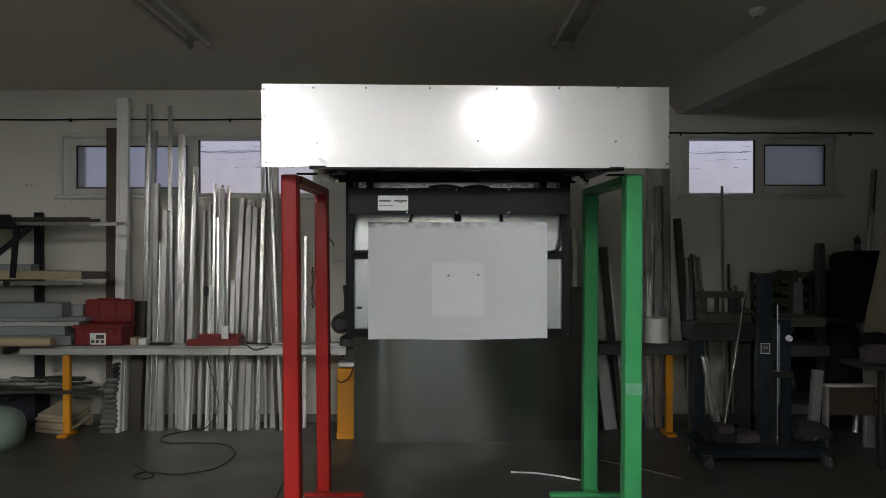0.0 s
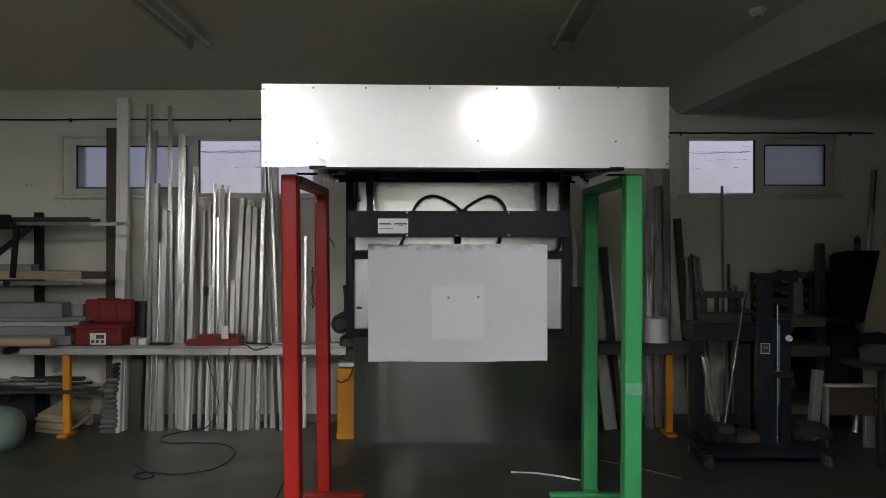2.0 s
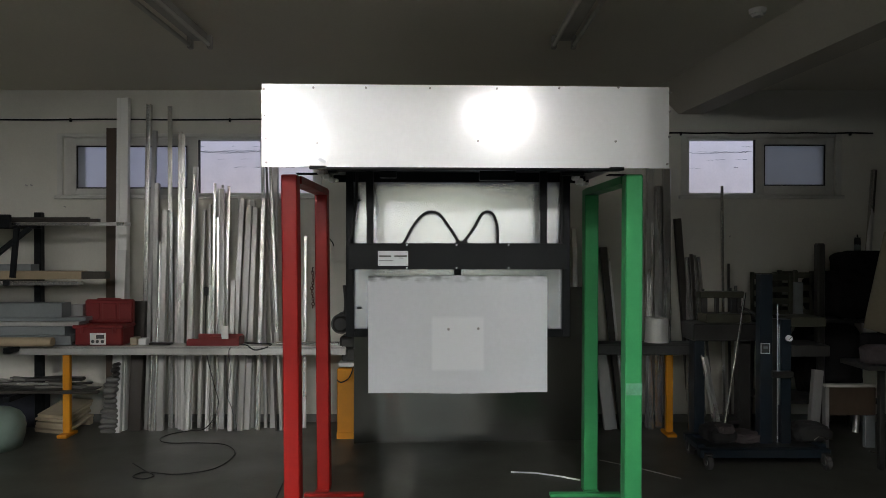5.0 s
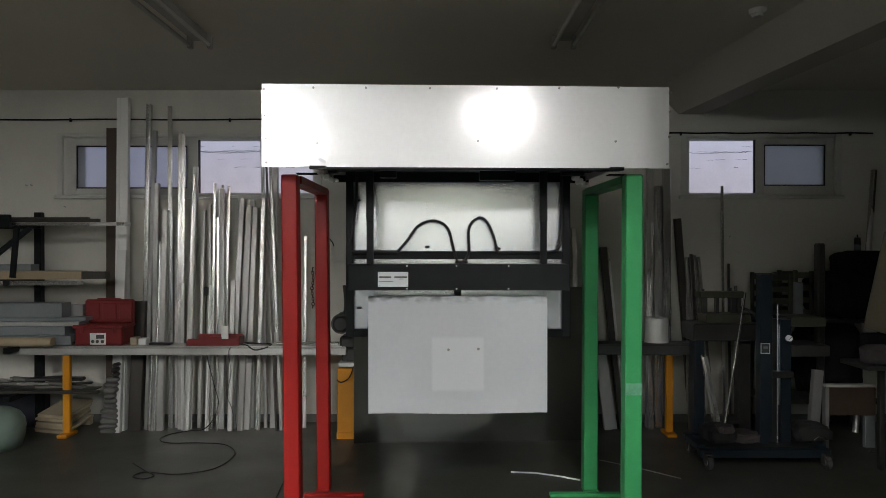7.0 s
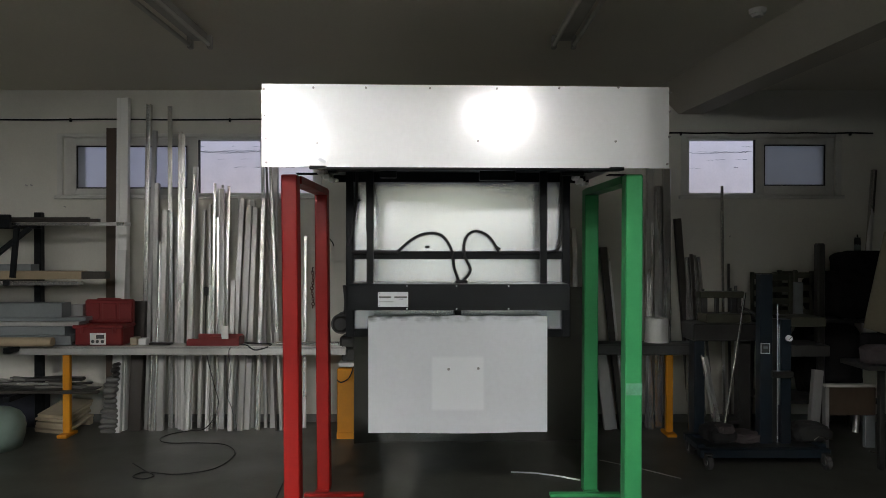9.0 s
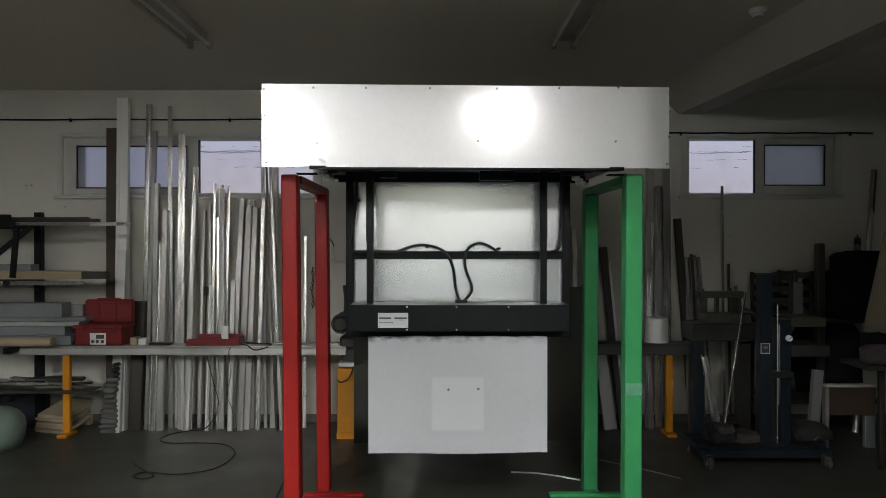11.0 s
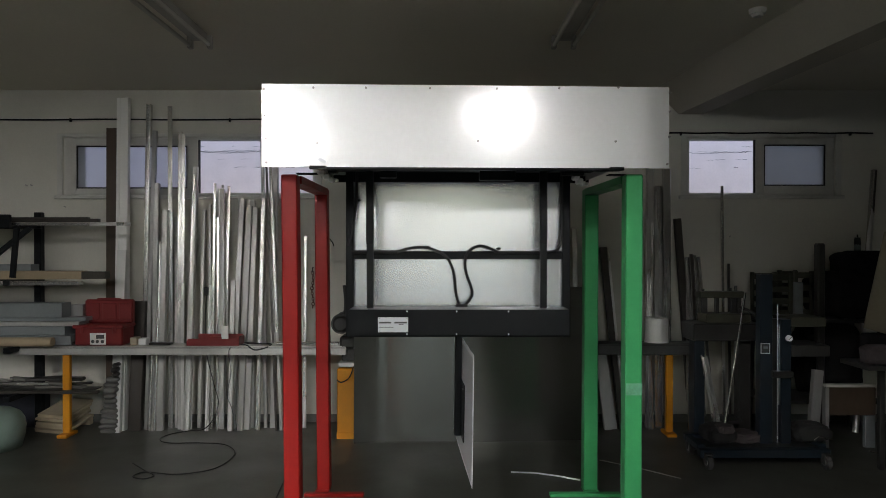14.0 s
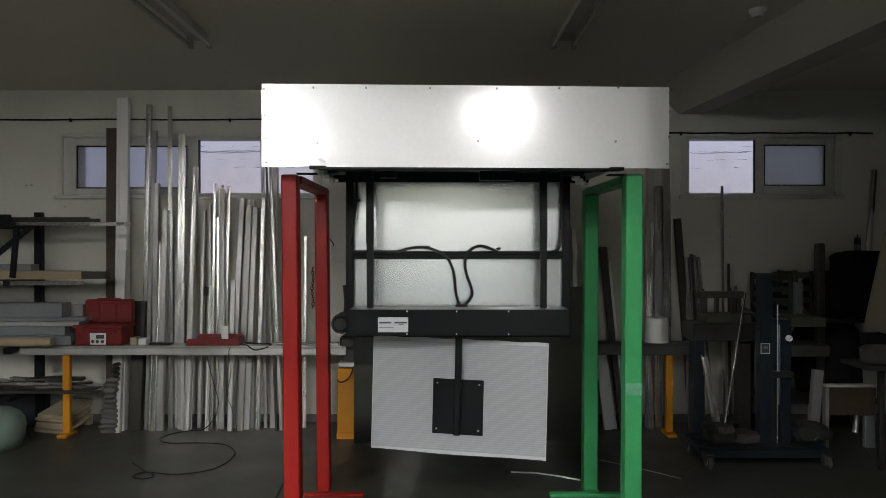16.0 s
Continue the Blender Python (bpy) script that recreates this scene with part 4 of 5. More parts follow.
def wall_chain():
    """A short chain on a hook, its links turned crosswise by turns."""
    t = thing("hanging_chain", "rusty red-brown chain hanging from a hook on the wall", "chain")
    x, y = -1.175, 6.105
    part("hook", sweep(bmesh.new(), smooth_line([(x, 6.15, 1.40), (x, 6.11, 1.40), (x, 6.10, 1.375), (x, 6.115, 1.36)]), 0.006), DARK_METAL, t, smooth=True)
    z, k = 1.37, 0
    while z > 1.05:
        wide, tall = 0.010 + 0.003 * (k % 3 == 0), 0.03
        side = (0.0, wide) if k % 2 else (wide, 0.0)
        ring = [(x + 0.006 * math.sin(k * 0.7) + side[0] * math.cos(a), y + side[1] * math.cos(a), z - tall / 2 + tall / 2 * math.sin(a))
                for a in (2 * math.pi * i / 10 for i in range(11))]
        part("link", sweep(bmesh.new(), ring, 0.0042, 6), CHAIN_RUST, t, smooth=True)
        z, k = z - tall * 0.78, k + 1


wall_chain()


# ---- steel sheet standing behind the lift ----
def steel_sheet():
    bm = bmesh.new()
    x0, x1, h, n = -0.720, 1.270, 1.256, 36
    rows = []
    for i in range(n + 1):
        x = x0 + (x1 - x0) * i / n
        rows.append([bm.verts.new((x, 5.52 - 0.02 * (x - x0) + 0.085 * max(0.0, x - 0.12) + 0.03 * (j / 6) + 0.003 * math.sin(i * 0.55 + j * 0.3) - 0.25 * max(0.0, -0.5 - x), 0.001 + h * j / 6)) for j in range(7)])
    for i in range(n):
        for j in range(6):
            bm.faces.new((rows[i][j], rows[i + 1][j], rows[i + 1][j + 1], rows[i][j + 1]))
    r = bmesh.ops.extrude_face_region(bm, geom=list(bm.faces))
    bmesh.ops.translate(bm, verts=[v for v in r["geom"] if isinstance(v, bmesh.types.BMVert)], vec=(0, 0.002, 0))
    bmesh.ops.recalc_face_normals(bm, faces=bm.faces)
    return solid("steel_sheet", bm, GALV_DARK, "large dull steel sheet standing on its long edge", "metal sheet", smooth=True)


steel_sheet()
# flat white instead of bare metal paints in the lamp's reflection
solid("aluminium_strip", sweep(bmesh.new(), [(0.479, 4.764, 0.006), (0.650, 4.729, 0.012), (0.790, 4.672, 0.01), (0.933, 4.604, 0.005)], 0.006, 4), PATCH, "aluminium strip lying on the floor, lamp reflection painted white", "offcut")
solid("aluminium_strip", sweep(bmesh.new(), [(1.165, 5.039, 0.004), (1.398, 4.861, 0.004), (1.631, 4.638, 0.004)], 0.0028, 4), ALU_DULL, "dull thin strip lying on the floor", "offcut")


# ---- cantilever rack by the bench ----
def rack():
    t = thing("cantilever_rack", "black steel cantilever rack against the wall", "rack")
    y = 5.90
    part("column", B((-3.562, -3.500, y, y + 0.06, 0.0, 1.890), bevel=0.004), BLACK, t)
    part("column", B((-4.592, -4.509, y, y + 0.08, 0.0, 1.890), bevel=0.004), BLACK, t)
    part("head_beam", B((-4.641, -3.481, 5.44, 5.475, 1.741, 1.850), bevel=0.004), BLACK, t)
    for z in (1.790, 1.320, 0.769, 0.372):
        part("crossbar", B((-4.641, -3.481, y - 0.04, y - 0.0005, z - 0.045, z), bevel=0.003), BLACK, t)
        for x in (-3.535, -4.548):
            part("arm", B((x - 0.025, x + 0.025, y - 0.42, y - 0.0405, z - 0.045, z), bevel=0.003), BLACK, t)
    for a, b in (((-3.456, 5.5, 1.751), (-3.493, 5.5, 1.339)), ((-3.364, 5.52, 1.742), (-3.639, 5.52, 1.522))):
        part("brace", section_bar(bmesh.new(), a, b, outline("tube", 0.04, 0.03)), BLACK, t)
    return t


rack()


def lying(name, x0, x1, y, z, w, h, mat, label, cat="stock", shape="tube"):
    bm = bmesh.new()
    section_bar(bm, (x0, y, z + h / 2), (x1, y, z + h / 2), outline(shape, w, h) if shape != "round" else outline("round", h, h), side=Vector((0, 1, 0)))
    return solid(name, bm, mat, label, cat, group="stock on the rack", smooth=shape == "round")


Z1, Z2, Z3, Z4 = 1.790, 1.320, 0.769, 0.372
lying("steel_bar", -4.3, -2.888, 5.70, Z1 + 0.001, 0.04, 0.035, ALU_DARK, "dark steel bar lying on the rack")
lying("steel_bar", -4.3, -3.016, 5.78, Z1 + 0.001, 0.04, 0.05, ALU_DARK, "dark steel bar lying on the rack")
lying("aluminium_bar", -4.3, -2.544, 5.52, Z1 - 0.028, 0.03, 0.028, ALU, "aluminium bar reaching out of the rack")
lying("cardboard_tube", -4.3, -2.959, 5.62, Z2 + 0.001, 0.07, 0.07, CARD, "bundle of cardboard-wrapped bars on the rack")
lying("wrapped_bundle", -2.977, -2.781, 5.62, Z2 + 0.006, 0.08, 0.06, ALU_DARK, "dark wrapped ends of a bundle on the rack")
lying("aluminium_bar", -4.3, -2.935, 5.51, Z2 - 0.043, 0.04, 0.035, ALU, "aluminium bar lying on the rack")
lying("board", -4.3, -3.490, 5.80, Z2 + 0.001, 0.12, 0.12, GREY_BOX, "grey packed profiles on the rack")
lying("grey_profile", -4.3, -3.10, 5.74, Z3 + 0.001, 0.20, 0.078, GREY_BOX, "grey coated profile at the bottom of a pile on the rack")
lying("grey_profile", -4.3, -3.16, 5.75, Z3 + 0.080, 0.18, 0.078, GREY_BOX, "grey coated profile lying in a pile on the rack")
lying("grey_profile", -4.3, -3.035, 5.74, Z3 + 0.159, 0.19, 0.036, ALU_DULL, "flat dull aluminium profile in a pile on the rack")
lying("grey_profile", -4.3, -3.00, 5.76, Z3 + 0.196, 0.15, 0.032, GREY_BOX, "flat grey profile in a pile on the rack")
lying("grey_profile", -4.3, -3.178, 5.72, Z3 + 0.229, 0.14, 0.122, GREY_BOX, "tall grey coated profile on top of a pile")
lying("grey_profile", -4.3, -3.08, 5.82, Z3 + 0.229, 0.05, 0.10, ALU_DULL, "dull profile behind another on top of a pile")
lying("cardboard_tube", -4.3, -3.197, 5.55, Z3 + 0.004, 0.075, 0.075, CARD, "long cardboard tube lying on the rack", shape="round")
lying("steel_bar", -4.3, -2.858, 5.62, Z4 + 0.001, 0.04, 0.025, ALU_DARK, "dark steel bar low on the rack")


def board_stack():
    t = thing("board_stack", "stack of pale boards lying under the bench", "board stack")
    rnd = random.Random(11)
    z = 0.0
    for i in range(5):
        h = 0.021 + 0.006 * rnd.random()
        a, b = -3.520 + rnd.uniform(0, 0.05), -3.231 + rnd.uniform(0, 0.04)
        y = 5.77 + rnd.uniform(-0.02, 0.02)
        bm = bmesh.new()
        section_bar(bm, ((a + b) / 2, y, z + h / 2), ((a + b) / 2 + 0.06, y + 0.34, z + h / 2 + 0.07), outline("tube", b - a, h))
        part("board", bm, TAN, t)
        z += h + (0.016 if i in (0, 2) else 0.001)
    part("bearer", B((-3.50, -3.15, 6.04, 6.10, 0.0, 0.058), bevel=0.003), TAN, t)
    for k, zz in enumerate((0.027, 0.094)):
        part("spacer", B((-3.499 + 0.03 * k, -3.470 + 0.03 * k, 5.80, 5.90, zz - 0.003, zz + 0.012)), TAN, t)


board_stack()


def drape(name, x0, x1, y, z0, z1, depth, mat, label, cat, folds=5, seed=1, lump=0.3):
    """A crumpled, closed heap of cloth or sheeting with folds."""
    rnd = random.Random(seed)
    bm = bmesh.new()
    bmesh.ops.create_icosphere(bm, subdivisions=5, radius=1.0)
    off = Vector((rnd.uniform(0, 50), rnd.uniform(0, 50), rnd.uniform(0, 50)))
    for v in bm.verts:
        d = v.co.copy()
        q = Vector((math.copysign(abs(d.x) ** 0.6, d.x), math.copysign(abs(d.y) ** 0.6, d.y), math.copysign(abs(d.z) ** 0.6, d.z)))
        n = noise.noise(d * 1.6 + off) * lump + noise.noise(Vector((d.x * folds, d.y * folds, d.z * 1.2)) + off) * lump * 0.45
        q *= 1.0 + n * 0.6
        zz = max(-1.0, min(1.0, q.z))
        v.co = Vector(((x0 + x1) / 2 + q.x * (x1 - x0) / 2, y + q.y * depth / 2, (z0 + z1) / 2 + zz * (z1 - z0) / 2))
    return solid(name, bm, mat, label, cat, smooth=True)


def folded_sheeting():
    """Grey sheeting folded in a soft upright pile."""
    t = thing("folded_sheeting", "grey plastic sheeting folded in a pile under the bench", "sheeting")
    rnd = random.Random(3)
    z = 0.0
    for k in range(14):
        h = rnd.uniform(0.036, 0.05)
        a, b = -2.935 + 0.004 * k + rnd.uniform(0, 0.02) + 0.05 * (k > 10), -2.785 + rnd.uniform(-0.015, 0.012)
        bm = B((a, b, 5.74 + rnd.uniform(0, 0.02), 5.86, z, z + h - 0.001), bevel=0.015)
        bmesh.ops.rotate(bm, verts=bm.verts, cent=((a + b) / 2, 5.8, z), matrix=Matrix.Rotation(rnd.uniform(-0.03, 0.03), 3, "Y"))
        part("fold", bm, DARK_METAL if k > 10 else CLOTH_GREY, t, smooth=True)
        z += h


folded_sheeting()


def bucket():
    """A pale green plastic tub lying on its side."""
    t = thing("plastic_tub", "pale green plastic tub standing on the floor", "tub")
    bm = bmesh.new()
    x, y = -3.558, 5.35
    prof = [(0.20, 0.0), (0.225, 0.10), (0.23, 0.16), (0.22, 0.22), (0.19, 0.27), (0.13, 0.305), (0.05, 0.318), (0.005, 0.32)]
    rings = [[bm.verts.new((x + r * math.cos(a), y + r * math.sin(a), z)) for a in (2 * math.pi * k / 28 for k in range(28))] for r, z in prof]
    for p, q in zip(rings, rings[1:]):
        for k in range(28):
            bm.faces.new((p[k], p[(k + 1) % 28], q[(k + 1) % 28], q[k]))
    bm.faces.new(rings[0][::-1])
    bm.faces.new(rings[-1])
    part("shell", bm, GREENISH, t, smooth=True)


bucket()


def low_shelf_clutter():
    """Odd offcuts on the lowest arms of the rack."""
    rnd = random.Random(31)
    mats = (CLOTH_GREY, DARK_METAL, ALU_DULL, DARK_METAL, CLOTH_GREY)
    for k in range(14):
        m = mats[k % 5]
        w, d, h = rnd.uniform(0.16, 0.36), rnd.uniform(0.04, 0.09), rnd.uniform(0.010, 0.030)
        x = -3.95 + k * 0.065 + rnd.uniform(-0.02, 0.02)
        bm = B((-w / 2, w / 2, -d / 2, d / 2, 0, h), bevel=0.006)
        bmesh.ops.rotate(bm, verts=bm.verts, matrix=Matrix.Rotation(rnd.uniform(-0.3, 0.3), 3, "Z"))
        bmesh.ops.translate(bm, verts=bm.verts, vec=(x, 5.79 + rnd.uniform(0, 0.02), LOW_Z + 0.0305 * (k % 3)))
        solid("offcut", bm, m, "grimy offcut lying on the low rack board", "offcut", group="offcuts on the low shelf")


LOW_Z = 0.383
solid("shelf_board", B((-4.3, -2.95, 5.72, 5.86, 0.3725, LOW_Z - 0.0005), bevel=0.002), DARK_METAL, "dark board laid on the lowest rack arms", "shelf")
low_shelf_clutter()

solid("storage_crate", B((-4.1, -3.545, 5.95, 6.12, 0.0, 0.306), bevel=0.01), surface("navy_plastic", (0.012, 0.014, 0.022), 0.5, vary=0.2), "dark navy plastic crate under the low shelf", "crate")


# ---- machines and clutter in the dark corner ----
BLUE = surface("dark_blue_enamel", (0.006, 0.013, 0.021), 0.45, vary=0.2, scale=5, fine=60, bump=0.05, dirt=(0.01, 0.01, 0.01), dirt_amount=0.5)
OLIVE = surface("olive_machine_enamel", (0.05, 0.05, 0.034), 0.5, spec=0.3, vary=0.2, scale=5, fine=60, bump=0.06)
JACKET = surface("black_cloth", (0.011, 0.0105, 0.011), 0.95, spec=0.1, vary=0.3, scale=8, fine=90, bump=0.2)
BEIGE = surface("beige_board", (0.32, 0.28, 0.20), 0.7, vary=0.08, scale=3, fine=50)
RAG = surface("faded_rag", (0.055, 0.043, 0.043), 0.9, vary=0.3, scale=7, fine=60, bump=0.2)
BAG = surface("dark_canvas", (0.012, 0.0115, 0.011), 0.9, vary=0.35, scale=9, fine=80, bump=0.3)
NYLON = surface("grey_nylon", (0.06, 0.058, 0.055), 0.35, vary=0.1)
CHROME = surface("bright_rod", (0.8, 0.8, 0.78), 0.2, 1.0, vary=0.05)


def caster(t, x, y):
    part("caster_wheel", cyl(bmesh.new(), (x - 0.016, y, 0.05), (x + 0.016, y, 0.05), 0.05, n=20), NYLON, t)
    part("caster_hub", cyl(bmesh.new(), (x - 0.019, y, 0.05), (x + 0.019, y, 0.05), 0.024, n=14), ALU_DULL, t)
    part("caster_fork", B((x - 0.026, x - 0.021, y - 0.02, y + 0.03, 0.04, 0.105), (x + 0.021, x + 0.026, y - 0.02, y + 0.03, 0.04, 0.105), (x - 0.026, x + 0.026, y - 0.03, y + 0.035, 0.106, 0.114)), DARK_METAL, t, "worn zinc fork")


def material_lift():
    t = thing("material_lift", "dark blue hand-cranked material lift on castors", "material lift")
    x0, x1, y0, y1 = 1.847, 2.786, 4.86, 5.22
    part("base", B((x0, x1, y0, y0 + 0.06, 0.073, 0.134), (x0, x1, y1 - 0.06, y1, 0.115, 0.16), (x0, x0 + 0.06, y0 + 0.06, y1 - 0.06, 0.115, 0.155),
                   (x1 - 0.06, x1, y0 + 0.06, y1 - 0.06, 0.115, 0.155), bevel=0.004), BLUE, t)
    part("deck", B((x0 + 0.06, x1 - 0.06, y0 + 0.06, y1 - 0.06, 0.12, 0.135)), DARK_METAL, t)
    for x, y in ((1.900, 4.84), (2.743, 4.84), (1.898, 5.2), (2.669, 5.2)):
        caster(t, x, y)
    part("outer_mast", B((2.342, 2.433, 5.0, 5.08, 0.136, 1.388), bevel=0.004), BLUE, t)
    part("outer_mast", B((2.500, 2.571, 5.0, 5.08, 0.136, 1.054), bevel=0.004), BLUE, t)
    part("mast_web", B((2.435, 2.499, 5.05, 5.075, 0.136, 1.054)), DARK_METAL, t)
    part("winch", B((2.415, 2.565, 4.95, 4.998, 0.629, 0.679), bevel=0.006), DARK_METAL, t)
    part("guide_rod", cyl(bmesh.new(), (2.454, 4.97, 0.14), (2.454, 4.97, 1.165), 0.005, n=10), CHROME, t, "bright steel guide rod")
    part("guide_rod", cyl(bmesh.new(), (2.473, 4.985, 0.428), (2.473, 4.985, 1.020), 0.005, n=10), CHROME, t, "bright steel guide rod")
    g = part("gauge", cyl(bmesh.new(), (2.547, 4.975, 0.917), (2.547, 4.999, 0.917), 0.022, n=20), PATCH, t, "white round gauge")
    part("needle", section_bar(bmesh.new(), (2.537, 4.9735, 0.906), (2.560, 4.9735, 0.927), [(-0.002, -0.0008), (0.002, -0.0008), (0.002, 0.0008), (-0.002, 0.0008)]), INK, g)
    s = part("sign", B((2.343, 2.412, 4.9965, 4.9995, 0.802, 0.881)), PATCH, t, "white-edged dark notice")
    part("sign_face", B((2.349, 2.406, 4.9945, 4.9963, 0.809, 0.874)), INK, s)
    part("sign_print", B((2.362, 2.395, 4.9935, 4.9943, 0.839, 0.856)), GREY_BOX, s)
    part("fork_table", B((2.577, 2.858, 5.0, 5.3, 0.779, 0.863), bevel=0.006), DARK_METAL, t)
    part("fork_table", B((2.577, 2.842, 5.02, 5.3, 0.996, 1.067), bevel=0.006), OLIVE, t)
    return t


material_lift()


def punch():
    """A small dark press on a column by the bench."""
    t = thing("punch_press", "dark oily punch press on a column", "press")
    y = 5.30
    part("column", B((1.968, 2.049, y, y + 0.12, 0.0, 0.915), bevel=0.006), BLUE, t)
    part("column", B((2.358, 2.456, y + 0.1, y + 0.2, 0.0, 0.871), bevel=0.006), DARK_METAL, t)
    part("table", B((1.952, 2.491, y - 0.03, y + 0.24, 0.854, 0.991), bevel=0.01), DARK_METAL, t)
    part("body", B((2.058, 2.412, y + 0.0, y + 0.18, 0.992, 1.066), bevel=0.008), OLIVE, t)
    for xa, xb in ((2.049, 2.089), (2.279, 2.314), (2.323, 2.358), (2.155, 2.182)):
        part("guide_post", B((xa, xb, y + 0.05, y + 0.09, 1.067, 1.198), bevel=0.003), DARK_METAL, t)
    part("head", B((2.018, 2.372, y + 0.02, y + 0.14, 1.189, 1.238), bevel=0.006), OLIVE, t)
    for xa, zt in ((2.063, 1.256), (2.279, 1.264), (2.323, 1.282)):
        part("stud", cyl(bmesh.new(), (xa, y + 0.08, 1.233), (xa, y + 0.08, zt), 0.012, n=12), DARK_METAL, t)
    part("lever", sweep(bmesh.new(), smooth_line([(2.328, y + 0.02, 1.119), (2.397, y - 0.02, 1.084), (2.467, y - 0.04, 1.027)]), 0.012), DARK_METAL, t, smooth=True)
    part("lower_shelf", B((2.054, 2.354, y + 0.02, y + 0.2, 0.20, 0.22)), DARK_METAL, t)


punch()
bar(2.036, 0.735, 2.105, 0.030, "angle", "alu", yt=5.285, yb=5.12, zb=0.136, label="bright aluminium angle leaning on the press")
bar(2.012, 0.745, 2.075, 0.014, "tube", "alu", yt=5.285, yb=5.13, zb=0.136, label="thin aluminium bar leaning on the press")
solid("steel_rod", cyl(bmesh.new(), (2.108, 5.08, 0.210), (2.347, 5.262, 1.236), 0.0085, n=10), CHROME, "bright thin rod leaning on the press", "rod")
drape("rag_bag", 1.936, 2.171, 5.06, 0.137, 0.266, 0.22, BAG, "dark crumpled bag on the lift base", "bag", seed=5)
drape("rag_bag", 2.121, 2.357, 5.07, 0.137, 0.215, 0.2, RAG, "pale crumpled rag on the lift base", "bag", seed=6)
drape("rag_bag", 2.012, 2.129, 4.98, 0.221, 0.288, 0.12, RAG, "pale crumpled rag on a dark bag", "bag", seed=16)
drape("rag_bag", 2.601, 2.878, 5.08, 0.137, 0.274, 0.2, BAG, "dark crumpled bag on the lift base", "bag", seed=8)


def crate(x0, x1, y, z0, z1, mat, label):
    t = thing("slatted_crate", label, "crate")
    d, p = 0.3, 0.03
    for x in (x0, x1 - p):
        for yy in (y, y + d - p):
            part("corner_post", B((x, x + p, yy, yy + p, z0, z1), bevel=0.003), mat, t)
    n = 4
    for k in range(n):
        z = z0 + 0.02 + (z1 - z0 - 0.08) * k / (n - 1)
        part("slat", B((x0 + p + 0.001, x1 - p - 0.001, y + 0.003, y + 0.018, z, z + 0.05), bevel=0.003), mat, t)
        part("slat", B((x0 + p + 0.001, x1 - p - 0.001, y + d - 0.018, y + d - 0.003, z, z + 0.05), bevel=0.003), mat, t)


def corner_rack():
    t = thing("steel_shelf", "dark steel shelf rack in the corner", "shelf")
    x0, x1, y0, y1 = 2.651, 3.621, 5.55, 6.0
    for x in (x0, x1 - 0.04):
        for y in (y0, y1 - 0.04):
            part("upright", B((x, x + 0.04, y, y + 0.04, 0.0, 1.0), bevel=0.003), DARK_METAL, t)
    for z in (0.3, 0.965):
        part("shelf_board", B((x0 + 0.001, x1 - 0.001, y0 - 0.002, y1 + 0.002, z, z + 0.03), bevel=0.003), DARK_METAL, t)


corner_rack()
crate(2.669, 2.893, 5.6, 0.996, 1.371, OLIVE, "olive slatted crate on the steel shelf")
crate(2.936, 3.102, 5.66, 0.996, 1.386, OLIVE, "olive slatted crate on the steel shelf")
solid("carton", B((2.904, 2.979, 5.60, 5.655, 0.996, 1.297), bevel=0.006), GREY_BOX, "grey carton on the steel shelf", "carton")
solid("dark_post", B((3.020, 3.085, 5.46, 5.53, 0.0, 1.618), bevel=0.012), DARK_METAL, "dark upright timber post beside the shelf", "post")
drape("tarpaulin", 3.089, 3.808, 5.72, 0.996, 1.399, 0.5, JACKET, "black cloth heap piled on the shelf", "cloth", seed=12)
drape("tarpaulin", 3.295, 3.808, 5.70, 1.297, 1.558, 0.36, JACKET, "black jacket thrown over the heap", "cloth", seed=13)
drape("tarpaulin", 2.979, 3.456, 5.68, 0.331, 0.96, 0.42, JACKET, "black cloth bundle stuffed on the lower shelf", "cloth", seed=15)


def spray_can():
    t = thing("spray_can", "spray can with dark cap and grey band", "can")
    x, y, z = 3.435, 5.62, 1.502
    part("body", cyl(bmesh.new(), (x, y, z), (x, y, z + 0.105), 0.026, n=18), GREY_BOX, t, smooth=False)
    part("band", cyl(bmesh.new(), (x, y, z + 0.045), (x, y, z + 0.065), 0.0268, n=18), INK, t)
    part("cap", cyl(bmesh.new(), (x, y, z + 0.1055), (x, y, z + 0.165), 0.0262, 0.022, n=18), RUBBER, t)
    part("nozzle", cyl(bmesh.new(), (x, y, z + 0.1655), (x, y, z + 0.19), 0.006, n=8), RUBBER, t)


spray_can()


def low_cabinet():
    t = thing("low_cabinet", "low brown drawer cabinet with white edges", "cabinet")
    x0, x1, y = 3.023, 3.424, 5.35
    part("top_edge", B((x0, x1, y - 0.008, y + 0.06, 0.481, 0.503), bevel=0.003), PVC, t, "white edge strip")
    part("drawer", B((x0 + 0.035, x1, y + 0.005, y + 0.055, 0.258, 0.477), bevel=0.004), BROWN, t)
    part("side", B((x0, x0 + 0.03, y, y + 0.055, 0.0, 0.477), bevel=0.003), ALU_DULL, t, "pale grey side panel")
    part("side", B((x1 - 0.08, x1, y + 0.01, y + 0.05, 0.0, 0.254), bevel=0.003), GREY_BOX, t)


low_cabinet()
bar(2.984, 0.610, 2.906, 0.075, "tube", "dull", yt=5.42, yb=5.34, label="short white board leaning beside the cabinet", name="white_board")


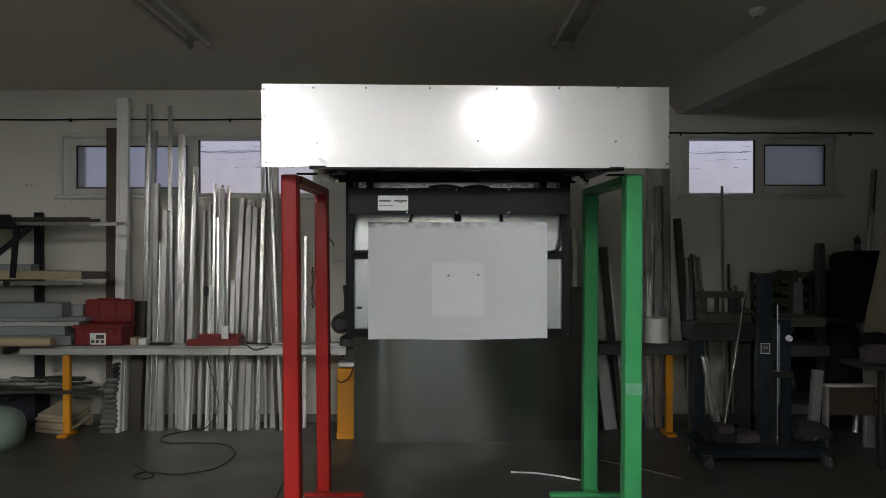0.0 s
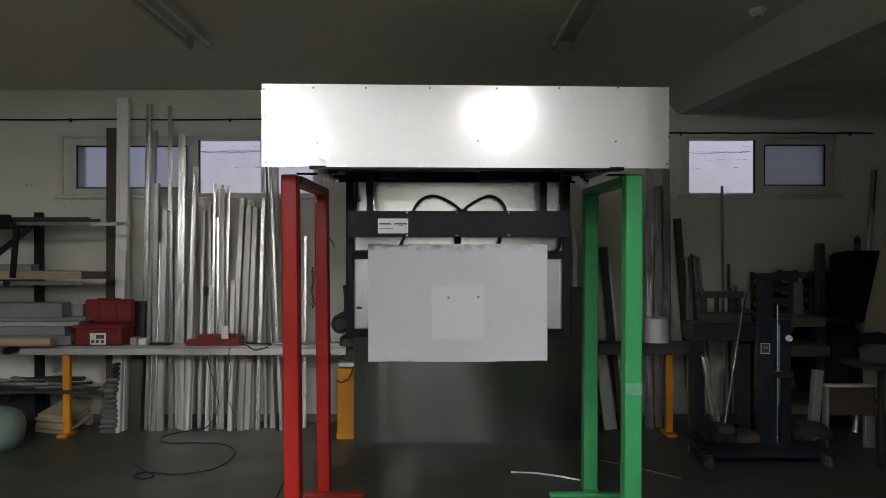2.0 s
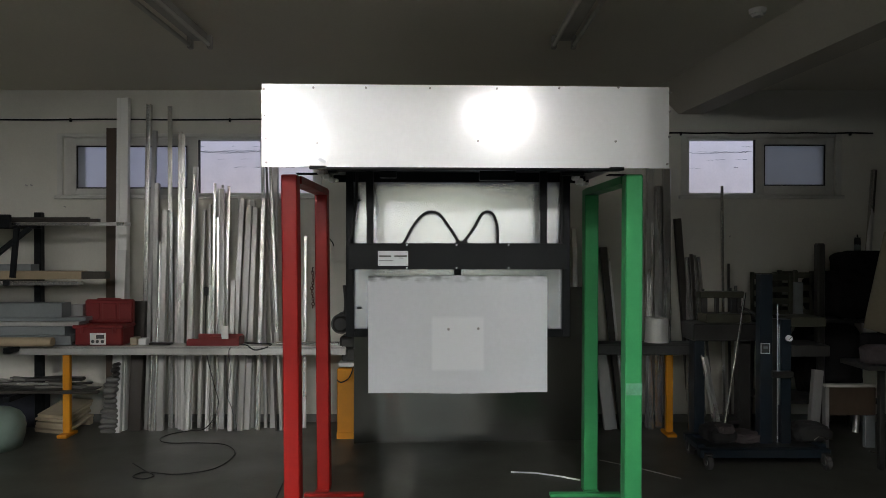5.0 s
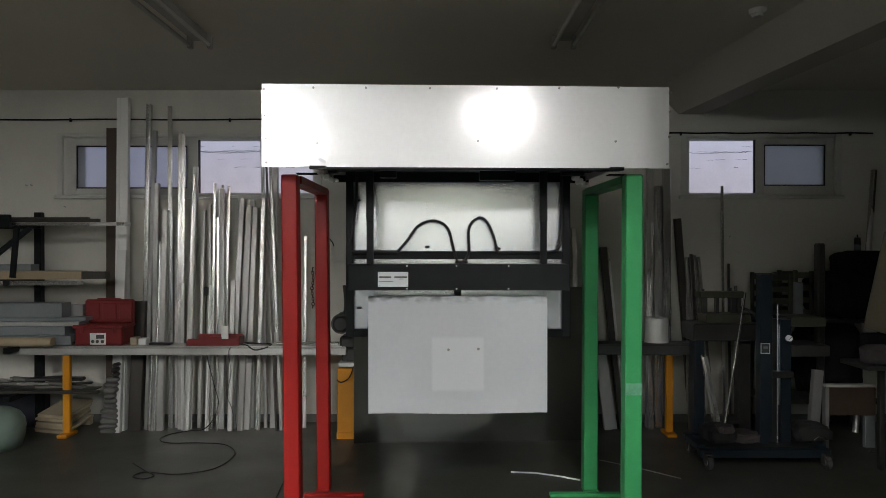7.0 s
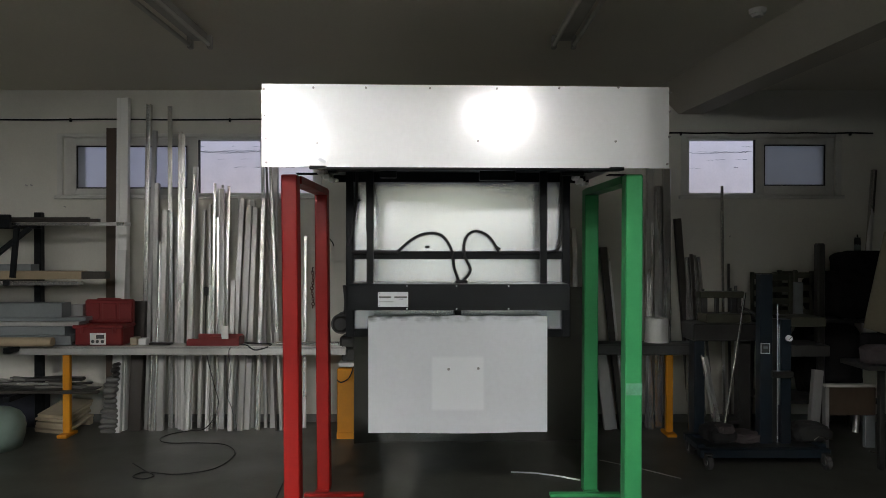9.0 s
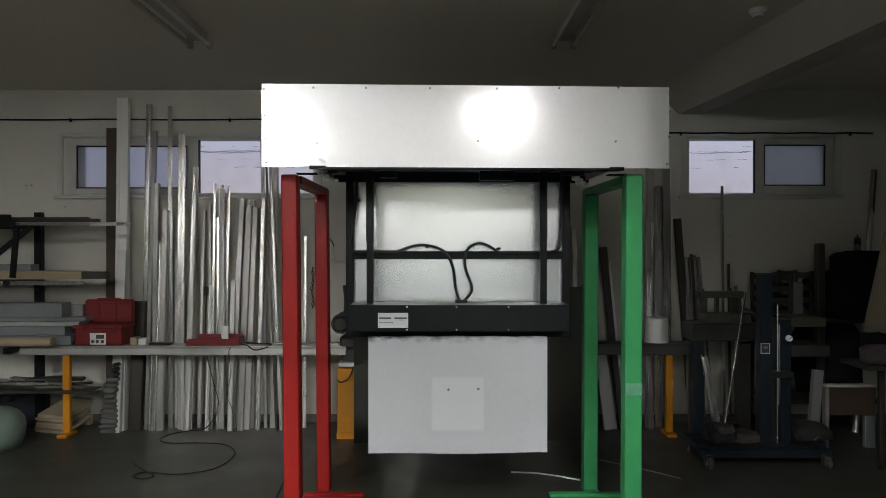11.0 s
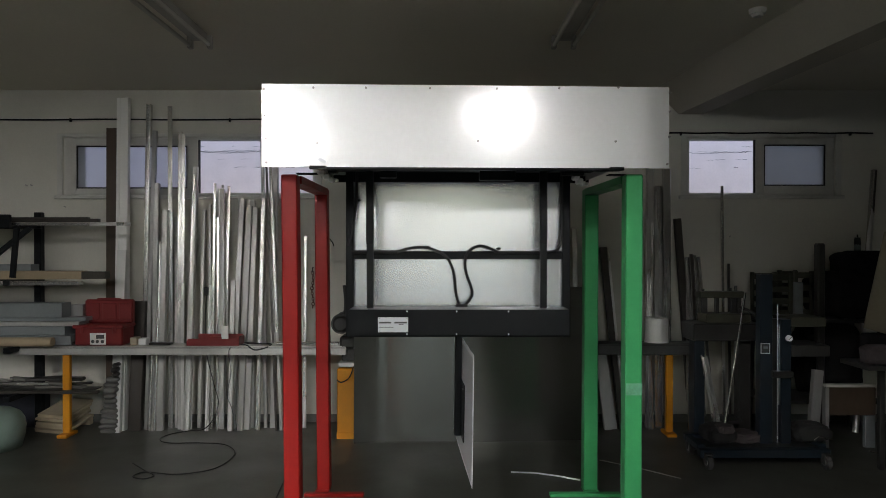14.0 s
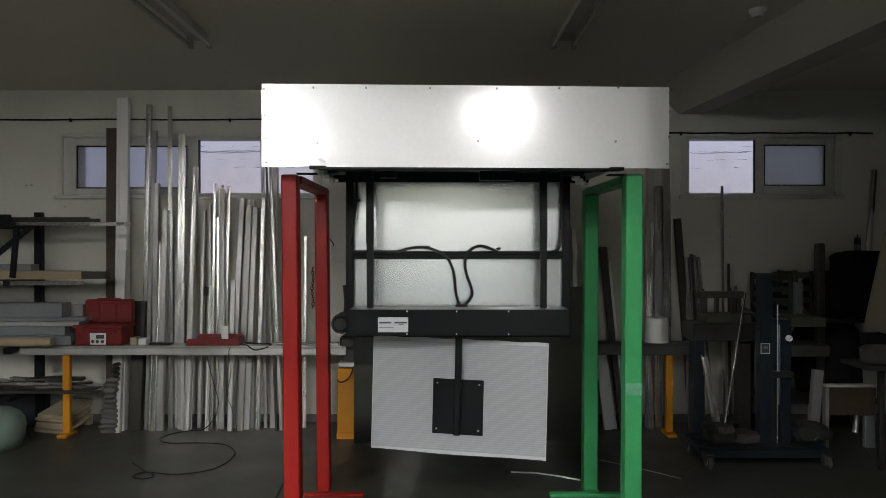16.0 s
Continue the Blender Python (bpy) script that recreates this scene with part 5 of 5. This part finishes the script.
def trolley():
    t = thing("trolley", "dark steel trolley at the edge of the hall", "trolley")
    x0, x1, y0, y1 = 3.114, 3.114 + 0.6, 4.55, 4.86
    for x, y in ((x0, y1 - 0.035), (x1 - 0.035, y1 - 0.035), (x1 - 0.035, y0), (x0 + 0.12, y0)):
        part("leg", B((x, x + 0.035, y, y + 0.035, 0.0, 0.759), bevel=0.003), DARK_METAL, t)
    part("deck", B((2.851, x1, y0 - 0.01, y1 + 0.01, 0.76, 0.79), bevel=0.004), DARK_METAL, t)
    return t


trolley()
drape("crumpled_rag", 2.86, 3.103, 4.64, 0.789, 0.92, 0.13, RAG, "pinkish grey rag pile on the trolley", "rags", seed=21)
solid("dark_case", B((2.976, 2.976 + 0.5, 4.74, 4.86, 0.7905, 0.979), bevel=0.02), JACKET, "black case standing on the trolley", "case")
solid("beige_board", section_bar(bmesh.new(), (3.099, 4.77, 0.983), (3.298, 4.85, 1.661), [(-0.14, -0.008), (0.14, -0.008), (0.14, 0.008), (-0.14, 0.008)]), BEIGE, "beige board leaning on a black case", "board")


def tub():
    t = thing("white_bucket", "white plastic bucket upside down on the bench", "bucket")
    x, y, z = 1.808, 5.74, 0.784
    part("shell", cyl(bmesh.new(), (x, y, z), (x, y, 0.988), 0.096, 0.09, 28), ALU_WHITE, t)
    part("rim", cyl(bmesh.new(), (x, y, z + 0.001), (x, y, z + 0.014), 0.1, n=28), ALU_WHITE, t)


tub()
solid("wire_strip", sweep(bmesh.new(), [(2.632, 4.80, 0.22), (2.664, 4.80, 0.245), (2.760, 4.79, 0.225)], 0.004, 5), CHROME, "bent bright wire on the lift base", "wire")
solid("aluminium_strip", sweep(bmesh.new(), [(3.302, 5.25, 0.005), (3.345, 5.22, 0.005)], 0.006, 5), CHROME, "short bright strip lying on the floor", "offcut")


# ---- what moves ----
def drop(t):
    """Height of the carriage above its lowest place."""
    rows = ((0.0, 215.5), (0.5, 205), (1.0, 194.5), (1.5, 184.5), (2.0, 175), (2.5, 165.2), (3.0, 155.3), (3.5, 145.5), (4.0, 136), (6.5, 90),
            (7.0, 80.5), (7.5, 71), (8.0, 62.5), (8.5, 54), (9.0, 45), (11.2, 4.2), (11.4, 1.0), (11.55, 0.0), (16.0, 0.0))
    for (a, p), (b, q) in zip(rows, rows[1:]):
        if a <= t <= b:
            return (p + (q - p) * (t - a) / (b - a)) * 3.70 / 1200
    return 0.0


def motions():
    times = (0.0, 0.5, 1.0, 1.5, 2.0, 2.5, 3.0, 3.5, 4.0, 4.8, 5.6, 6.5, 7.0, 7.5, 8.0, 8.5, 9.0, 9.7, 10.4, 11.0, 11.2, 11.4, 11.55, 12.0, 16.0)
    walk(carriage, [(t, pose(0, 0, drop(t))) for t in times])
    for rod in rods:
        walk(rod, [(t, pose(0, 0, -0.5 * drop(t))) for t in times])
    turns = ((0.0, 0), (11.5, 0), (11.6, 1), (11.8, 9.5), (12.0, 17.5), (12.2, 25.5), (12.5, 37), (12.8, 48.5), (13.2, 63.7), (13.6, 78.7), (14.0, 94.2), (14.4, 109.7),
             (15.0, 132.3), (15.2, 140), (15.6, 156), (16.0, 171.5))
    lean = Matrix.Rotation(0.012, 4, "Y")
    pivot = Matrix.Translation((0, 0, 0.761))
    walk(screen, [(t, Matrix.Translation(AXIS) @ pivot @ lean @ Matrix.Rotation(radians(a), 4, "Z") @ lean.inverted() @ pivot.inverted()) for t, a in turns])
    steps = (0.0, 0.5, 1.0, 1.5, 2.0, 2.5, 3.0, 3.5, 4.2, 4.9, 5.6, 6.3, 7.0, 7.5, 8.0, 8.5, 9.0, 9.6, 10.2, 10.9, 11.5, 16.0)
    for links, rows in hoses:
        lines = [hose_shape(rows, t)[0] for t in steps]
        for i, link in enumerate(links):
            keys = []
            for t, line in zip(steps, lines):
                a, b = line[i], line[i + 1]
                d = (b - a).normalized()
                keys.append((t, Matrix.Translation((a + b) / 2) @ Matrix.Rotation(math.atan2(d.x, d.z), 4, "Y")))
            walk(link, keys)


motions()
